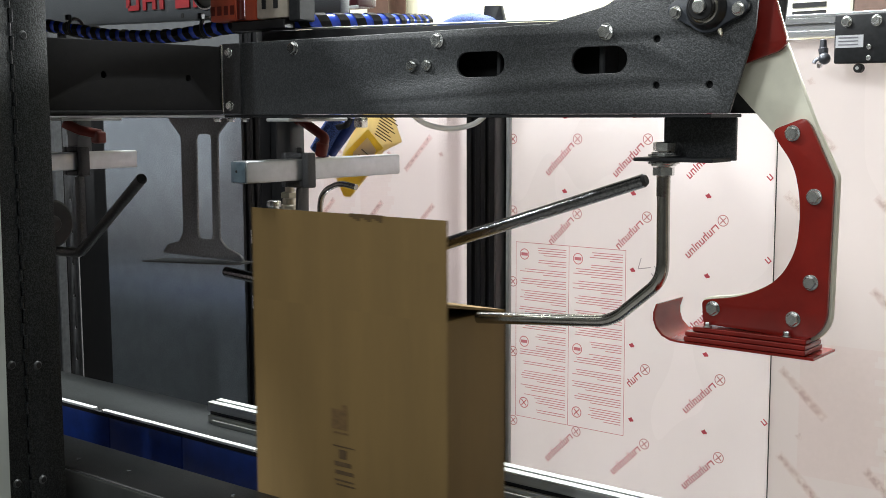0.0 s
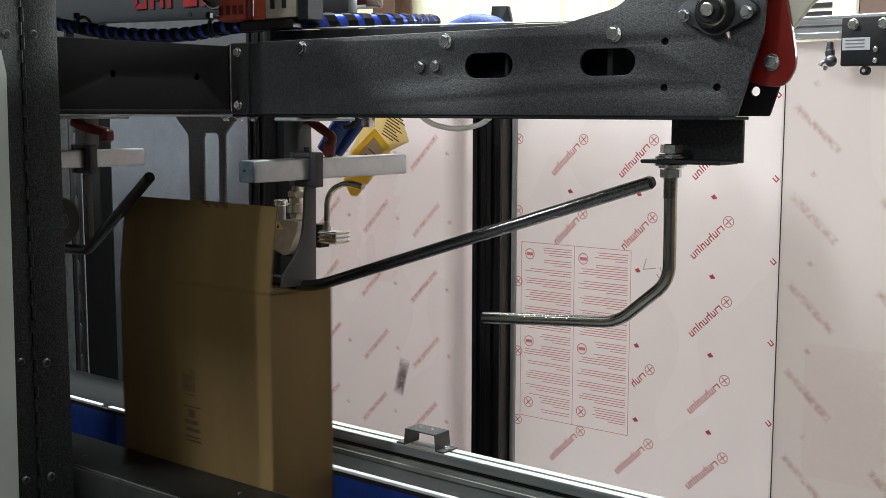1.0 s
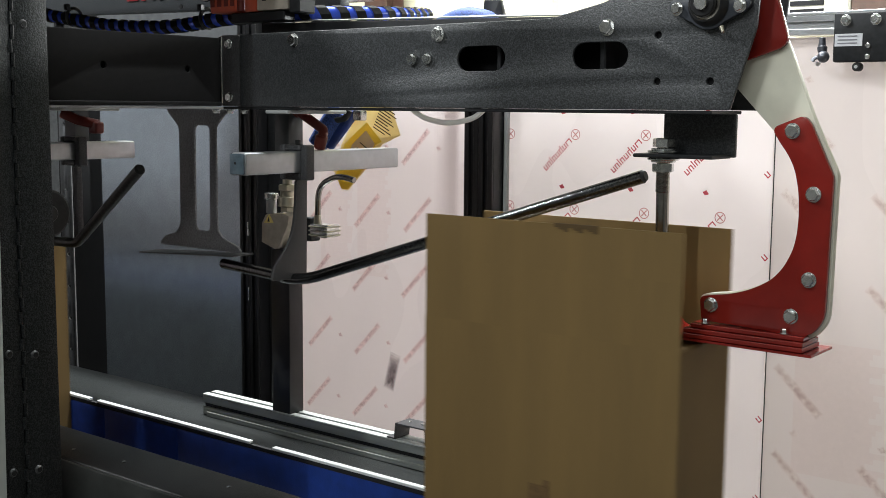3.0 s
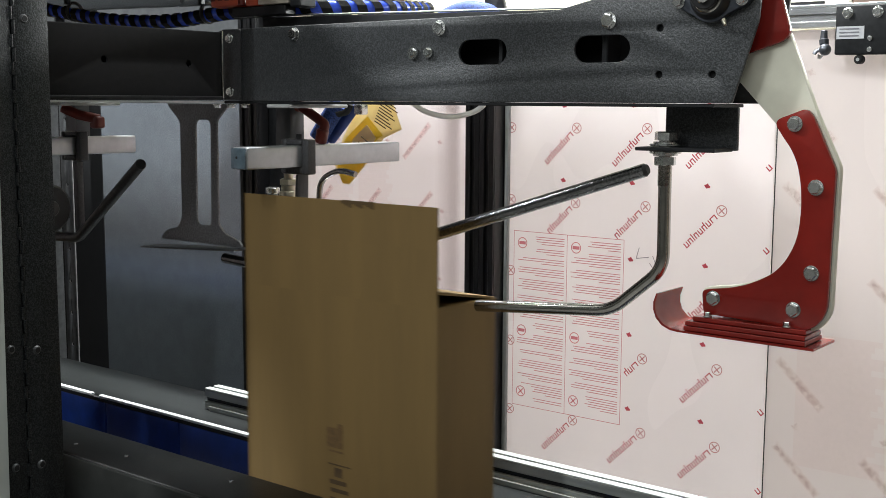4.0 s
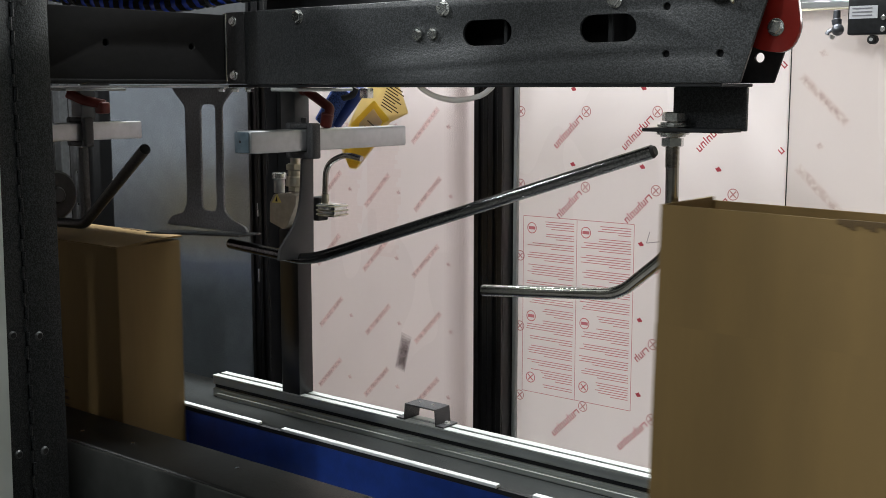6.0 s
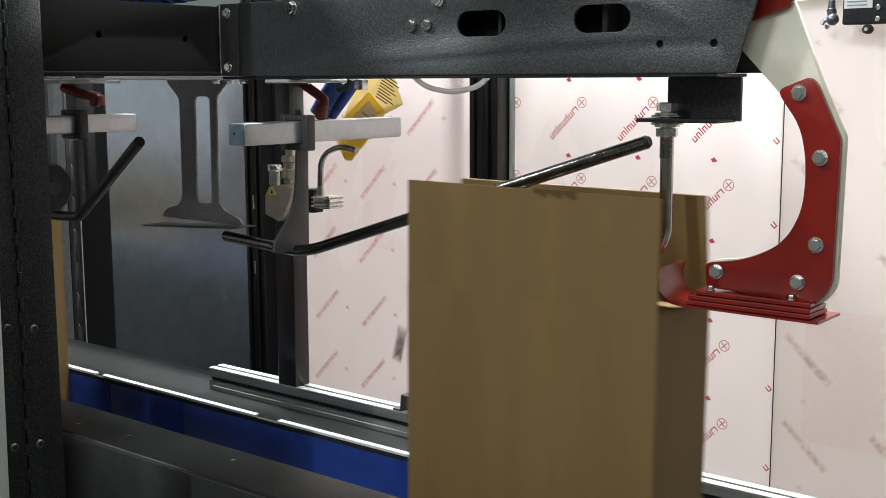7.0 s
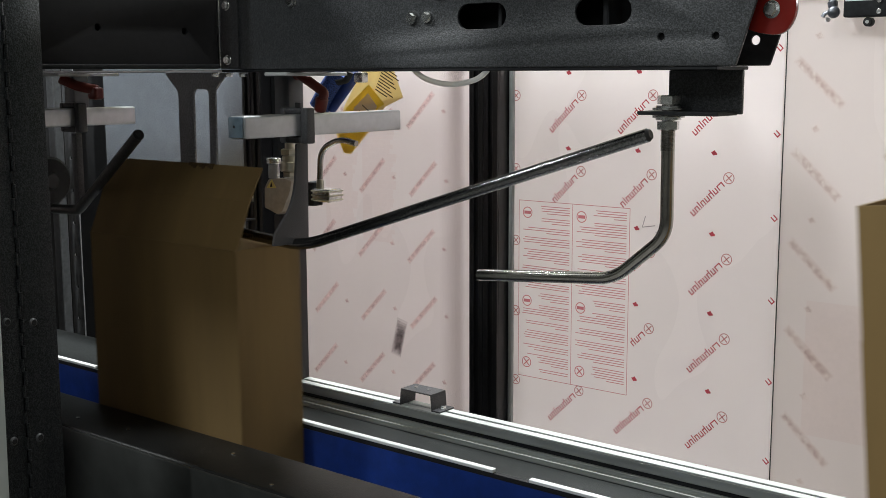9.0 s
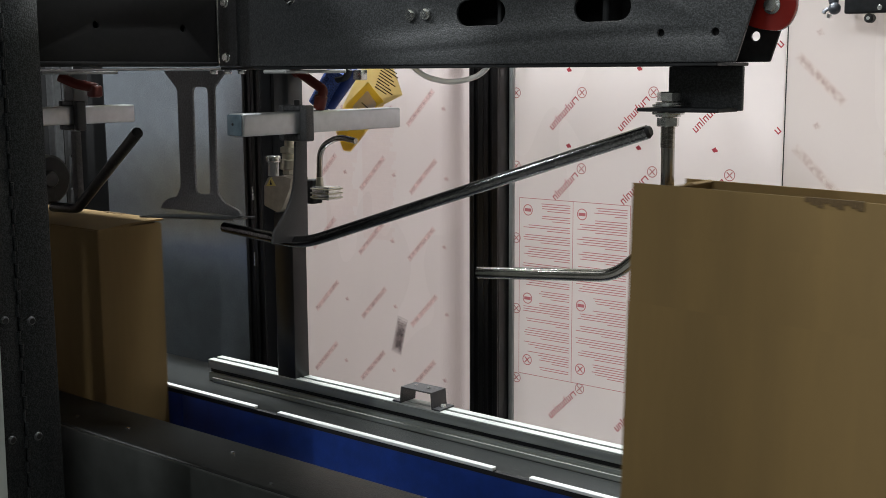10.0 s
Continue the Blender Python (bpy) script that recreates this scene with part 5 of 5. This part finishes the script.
# ---- red flap kicker, drawn in its lowered pose ----
def kicker():
    k = thing("flap_kicker", *PIVOT, "swinging red flap kicker arm with a natural plastic core", "arm")
    core = [(-0.690, 1.640), (-0.640, 1.668), (-0.585, 1.650), (-0.550, 1.580), (-0.509, 1.478), (-0.4735, 1.405), (-0.4765, 1.202), (-0.497, 1.176), (-0.642, 1.184), (-0.664, 1.190), (-0.666, 1.2215), (-0.6465, 1.2262)]
    arc = [(-0.6165, 1.2305), (-0.5905, 1.2387), (-0.5700, 1.2488), (-0.5552, 1.2580), (-0.5392, 1.2752), (-0.5272, 1.2990), (-0.5222, 1.3185), (-0.5201, 1.3483), (-0.5220, 1.3795), (-0.5290, 1.4105), (-0.5395, 1.4310), (-0.560, 1.4550), (-0.626, 1.524), (-0.672, 1.552)]
    wpart("core", moved(plate([rounded2(core + arc, [0.02, 0.02, 0.02, 0.006, 0.01, 0.006, 0.015, 0.015, 0.003, 0.006, 0.006, 0.006] + [0.012] * 14)], 0.012, 0.0012), 0, 1.414), CREAM, k, "cream plastic core plate")
    cheek = [(-0.566, 1.466), (-0.520, 1.4835), (-0.510, 1.472), (-0.4765, 1.402), (-0.4795, 1.205), (-0.500, 1.180), (-0.660, 1.186), (-0.6635, 1.2205), (-0.6453, 1.2240)]
    arc = [(-0.6168, 1.2284), (-0.5915, 1.2365), (-0.5709, 1.2465), (-0.5564, 1.2558), (-0.5407, 1.2729), (-0.5286, 1.2974), (-0.5237, 1.3172), (-0.5216, 1.3483), (-0.5234, 1.3791), (-0.530, 1.4096), (-0.5401, 1.4294), (-0.5526, 1.4453)]
    rim = rounded2(cheek + arc, [0.014, 0.012, 0.006, 0.006, 0.018, 0.016, 0.006, 0.008, 0.006] + [0.012] * 12)
    near = wpart("near_cheek", moved(plate([rim], 0.0095, 0.0012), 0, 1.4043), RED, k, "red steel cheek plate")
    hub = rounded2([(-0.024, -0.095), (-0.064, -0.107), (-0.096, -0.093), (-0.096, -0.045), (-0.050, 0.035), (0.030, 0.062), (0.072, 0.030), (0.096, -0.048), (0.087, -0.059), (0.020, -0.080)], [0.01, 0.024, 0.026, 0.03, 0.03, 0.03, 0.02, 0.006, 0.006, 0.02])
    hub = [(PIVOT.x + u, PIVOT.z + v) for u, v in hub]
    wpart("near_hub", moved(plate([hub], 0.0095, 0.0012), 0, 1.4043), RED, k, "red steel hub plate")
    wpart("shaft", rod(bmesh.new(), (PIVOT.x, 1.378, PIVOT.z), (PIVOT.x, 1.472, PIVOT.z), 0.0125), STEEL, k)
    wbolt(k, PIVOT.x - 0.063, 1.4043, PIVOT.z - 0.071, turn=0.4, flats=0.017, washer=0.012)
    for x, z in ((-0.535, 1.462), (-0.502, 1.377), (-0.503, 1.260), (-0.526, 1.207), (-0.645, 1.210)):
        wbolt(k, x, 1.4043, z, parent=near, flats=0.0165, head=0.008, washer=0.011, turn=9 * x + z)
    # shoe: stacked bars on a thin plate whose leading edge curls up
    bm = bmesh.new()
    prof = [(-0.488, 1.1565), (-0.690, 1.1575), (-0.703, 1.1590), (-0.716, 1.1645), (-0.726, 1.1745), (-0.7305, 1.187), (-0.7305, 1.198), (-0.726, 1.211)]
    inner = [(-0.488, 1.1600), (-0.690, 1.1605), (-0.702, 1.1620), (-0.714, 1.1672), (-0.7235, 1.1765), (-0.7275, 1.188), (-0.7275, 1.198), (-0.7232, 1.211)]
    y0, y1 = 1.384, 1.466
    q = {(s, w): [bm.verts.new((u, y, v)) for u, v in some] for s, some in (("o", prof), ("i", inner)) for w, y in ((0, y0), (1, y1))}
    for i in range(len(prof) - 1):
        bm.faces.new((q["o", 0][i], q["o", 0][i + 1], q["o", 1][i + 1], q["o", 1][i]))
        bm.faces.new((q["i", 0][i + 1], q["i", 0][i], q["i", 1][i], q["i", 1][i + 1]))
        bm.faces.new((q["i", 0][i], q["i", 0][i + 1], q["o", 0][i + 1], q["o", 0][i]))
        bm.faces.new((q["o", 1][i], q["o", 1][i + 1], q["i", 1][i + 1], q["i", 1][i]))
    for i in (0, len(prof) - 1):
        bm.faces.new((q["o", 0][i], q["o", 1][i], q["i", 1][i], q["i", 0][i]))
    bmesh.ops.recalc_face_normals(bm, faces=bm.faces)
    wpart("shoe", bm, RED, k, "red curled shoe plate")
    for j, (x0, x1, y0, y1) in enumerate(((-0.682, -0.501, 1.3860, 1.452), (-0.681, -0.502, 1.3885, 1.450), (-0.672, -0.503, 1.3935, 1.448))):
        wpart("packing_bar", block(bmesh.new(), x0, x1, y0, y1, 1.1608 + 0.0072 * j, 1.1676 + 0.0072 * j, 0.0012, 1), RED, k)
    for x in (-0.650, -0.532):
        wbolt(k, x, 1.3985, 1.1824, axis=(0, 0, 1), flats=0.0095, head=0.008, washer=0.0065)
    return k


KICKER = kicker()


# ---- cardboard boxes ----
def sheet_piece(name, x0, x1, y0, y1, z0, z1, parent, label=""):
    bm = block(bmesh.new(), x0, x1, y0, y1, z0, z1)
    return part(name, bm, CARD, parent, label)


def cardboard_box(shift):
    """Origin: bottom of the trailing end, on the near face. It reaches towards -x."""
    b = thing("cardboard_box", 0, 0, 0, "tall plain brown cardboard box with open top flaps", "box", "boxes on the conveyor")
    L, W, H, t = BOX_LENGTH, Y_BACK - Y_FRONT, Z_BODY - Z_BED, 0.004
    body = sheet_piece("near_wall", -L, 0, 0, t, 0, H, b)
    sheet_piece("far_wall", -L, 0, W - t, W, 0, H, b)
    sheet_piece("trailing_wall", -t, 0, t + 0.0004, W - t - 0.0004, 0, H, b)
    sheet_piece("leading_wall", -L, -L + t, t + 0.0004, W - t - 0.0004, 0, H, b)
    sheet_piece("bottom", -L + t + 0.0004, -t - 0.0004, t + 0.0004, W - t - 0.0004, 0.0, t, b)
    # printed marks on the near wall
    bm = bmesh.new()
    du, dv = shift or (0, 0)
    def mark(u0, u1, v0, v1):
        block(bm, u0 - L + du, u1 - L + du, -0.0010, -0.0004, v0 - Z_BED + dv, v1 - Z_BED + dv)
    mark(0.203, 0.256, 0.8975, 0.8998)
    mark(0.218, 0.236, 0.876, 0.893)
    mark(0.206, 0.246, 0.862, 0.870)
    mark(0.208, 0.252, 0.847, 0.854)
    mark(0.206, 0.252, 0.834, 0.837)
    mark(0.210, 0.255, 0.826, 0.829)
    if shift:
        tagged(part("printed_mark", bm, INK, body, "small dark printed handling marks"), kind="stuff")
    bm = bmesh.new()
    mark(0.200, 0.238, 0.930, 0.966)
    mark(0.226, 0.238, 0.9665, 0.976)
    mark(0.204, 0.240, 0.9215, 0.925)
    if shift:
        tagged(part("printed_mark", bm, INK_FAINT, body, "faint brown printed stamp"), kind="stuff")
    def flap(name, at, x0, x1, y0, y1, high):
        f = part(name, block(bmesh.new(), x0, x1, y0, y1, 0.0, high), CARD, b)
        f.location = at
        return f

    near = flap("near_flap", (0, t / 2, H), -L + 0.001, -0.001, -t / 2, t / 2, FLAP * 0.58)
    tip = part("flap_tip", block(bmesh.new(), -L + 0.001, -0.001, -t / 2, t / 2, 0.0, FLAP * 0.42), CARD, near)
    tip.location = (0, 0, FLAP * 0.58)
    bm = bmesh.new()
    for k in range(9):
        block(bm, -0.215 + 0.0085 * k, -0.2072 + 0.0085 * k, -t / 2 - 0.0011, t / 2 - 0.001, FLAP * 0.42 - 0.005 - 0.003 * (k * 7 % 3), FLAP * 0.42 + 0.0012)
    part("torn_edge", bm, CARD_IN, tip, "darker torn liner along the flap edge")
    far = flap("far_flap", (0, W - t / 2, H), -L + 0.001, -0.001, -t / 2, t / 2, W - t + 0.003)
    trail = flap("trailing_flap", (-t / 2, 0, H), -t / 2, t / 2, t + 0.001, W - t - 0.001, FLAP)
    lead = flap("leading_flap", (-L + t / 2, 0, H), -t / 2, t / 2, t + 0.001, W - t - 0.001, FLAP)
    return b, near, tip, far, trail, lead


BOXES = [cardboard_box(shift) for shift in ((0.0, -0.002), (0.012, -0.062), None, None)]


# ---- what moves ----
def along(table, x):
    """A value read off a table of (x, value), straight between its rows."""
    for (a, p), (b, q) in zip(table, table[1:]):
        if x <= b:
            s = min(1.0, max(0.0, (x - a) / (b - a)))
            return p + s * (q - p)
    return table[-1][1]


def motions():
    # the kicker's swing: seconds, degrees up from its lowered pose
    swing = [(0, 0), (0.1, 0), (0.2, -0.3), (0.3, -2), (0.4, -28), (0.5, -52), (0.6, -82), (0.7, -84), (2.2, -84), (2.3, -81), (2.4, -28), (2.45, -15), (2.5, -3), (2.53, 1.5), (2.6, -0.4), (2.7, 0),
             (4.1, 0), (4.2, -1), (4.3, -17), (4.4, -51), (4.5, -81), (4.6, -84), (6.1, -84), (6.2, -81), (6.3, -30), (6.4, -3), (6.5, -0.5), (6.6, 0),
             (8.0, 0), (8.1, -1), (8.2, -17), (8.3, -46), (8.4, -81), (8.5, -84), (10.0, -84)]
    walk(KICKER, [(t, pose(*PIVOT, 0, a, 0)) for t, a in swing])

    # where the trailing end of each box is, in seconds and metres
    runs = [
        [(0, -1.084), (0.6, -1.354), (1, -1.523), (2, -1.962), (10, -5.4)],
        [(0, 0.56), (1.2, 0.06), (1.5, -0.046), (1.6, -0.076), (1.8, -0.130), (1.9, -0.190), (2.0, -0.235), (2.1, -0.262), (2.2, -0.303), (2.3, -0.344), (2.5, -0.438), (3.8, -1.014), (4.5, -1.328), (10, -3.74)],
        [(0, 2.30), (5.2, 0.03), (5.3, -0.007), (5.4, -0.050), (5.5, -0.079), (5.6, -0.092), (5.7, -0.125), (6.0, -0.25), (6.8, -0.612), (7.0, -0.703), (7.5, -0.922), (8.3, -1.285), (8.9, -1.550), (10, -2.03)],
        [(0, 3.90), (9.0, 0.05), (9.1, 0.007), (9.3, -0.036), (9.4, -0.076), (9.5, -0.092), (9.6, -0.106), (9.7, -0.160), (9.8, -0.200), (9.9, -0.250), (10, -0.288)],
    ]
    # how far each box rocks back (+) or forward (-) as it is fed in: seconds and degrees
    rocks = [
        [(0, 0), (10, 0)],
        [(0, 0), (1.2, -2.5), (1.6, -2.2), (1.75, -0.2), (1.9, -2.2), (2.0, -2.6), (2.1, -0.8), (2.2, 1.0), (2.4, 0.9), (2.6, 0), (10, 0)],
        [(0, 0), (4.9, -4), (5.3, -3.4), (5.4, -2.9), (5.5, -2.2), (5.6, 0.6), (5.8, 1.0), (6.8, 0.7), (7.1, 0.3), (7.3, 0), (10, 0)],
        [(0, 0), (8.8, -5), (9.1, -5), (9.3, -2.7), (9.4, -2.1), (9.5, -1.0), (9.6, 0.9), (9.9, 0.9), (10, 1.2)],
    ]
    times = sorted({round(0.1 * k, 1) for k in range(101)})
    turn_near = [(-2.00, 86), (-1.90, 80), (-1.81, 71), (-1.742, 62), (-1.68, 48), (-1.61, 25), (-1.523, 6), (-1.45, 0)]
    turn_tip = [(-2.00, 3), (-1.90, 8), (-1.81, 12), (-1.742, 14), (-1.68, 14), (-1.61, 9), (-1.523, 3), (-1.45, 0)]
    turn_far = [(-1.62, 91), (-1.50, 87), (-1.40, 83), (-1.084, 80), (-1.00, 77), (-0.95, 72), (-0.886, 57), (-0.795, 28), (-0.72, 9), (-0.66, 0)]
    turn_trail = [(-0.50, 91), (-0.445, 84), (-0.42, 40), (-0.40, 4), (-0.38, 0)]
    turn_lead = [(-1.00, 90), (-0.90, 72), (-0.80, 35), (-0.72, 0)]
    for (b, near, tip, far, trail, lead), run, rock in zip(BOXES, runs, rocks):
        W, H, t2 = Y_BACK - Y_FRONT, Z_BODY - Z_BED, 0.002
        at = [(t, along(run, t)) for t in times]
        rows = []
        for t, x in at:
            a = math.sin(radians(along(rock, t)))
            lift = -0.5 * a if a > 0 else -a
            rows.append((t, pose(x - 0.48 * a, Y_FRONT, Z_BED + BOX_LENGTH * lift, 0, along(rock, t), 0)))
        walk(b, rows)
        walk(near, [(t, pose(0, t2, H, -along(turn_near, x))) for t, x in at])
        walk(tip, [(t, pose(0, 0, FLAP * 0.58, -along(turn_tip, x))) for t, x in at])
        walk(far, [(t, pose(0, W - t2, H, along(turn_far, x))) for t, x in at])
        walk(trail, [(t, pose(-t2, 0, H, 0, -along(turn_trail, x), 0)) for t, x in at])
        walk(lead, [(t, pose(-BOX_LENGTH + t2, 0, H, 0, along(turn_lead, x - BOX_LENGTH), 0)) for t, x in at])


motions()
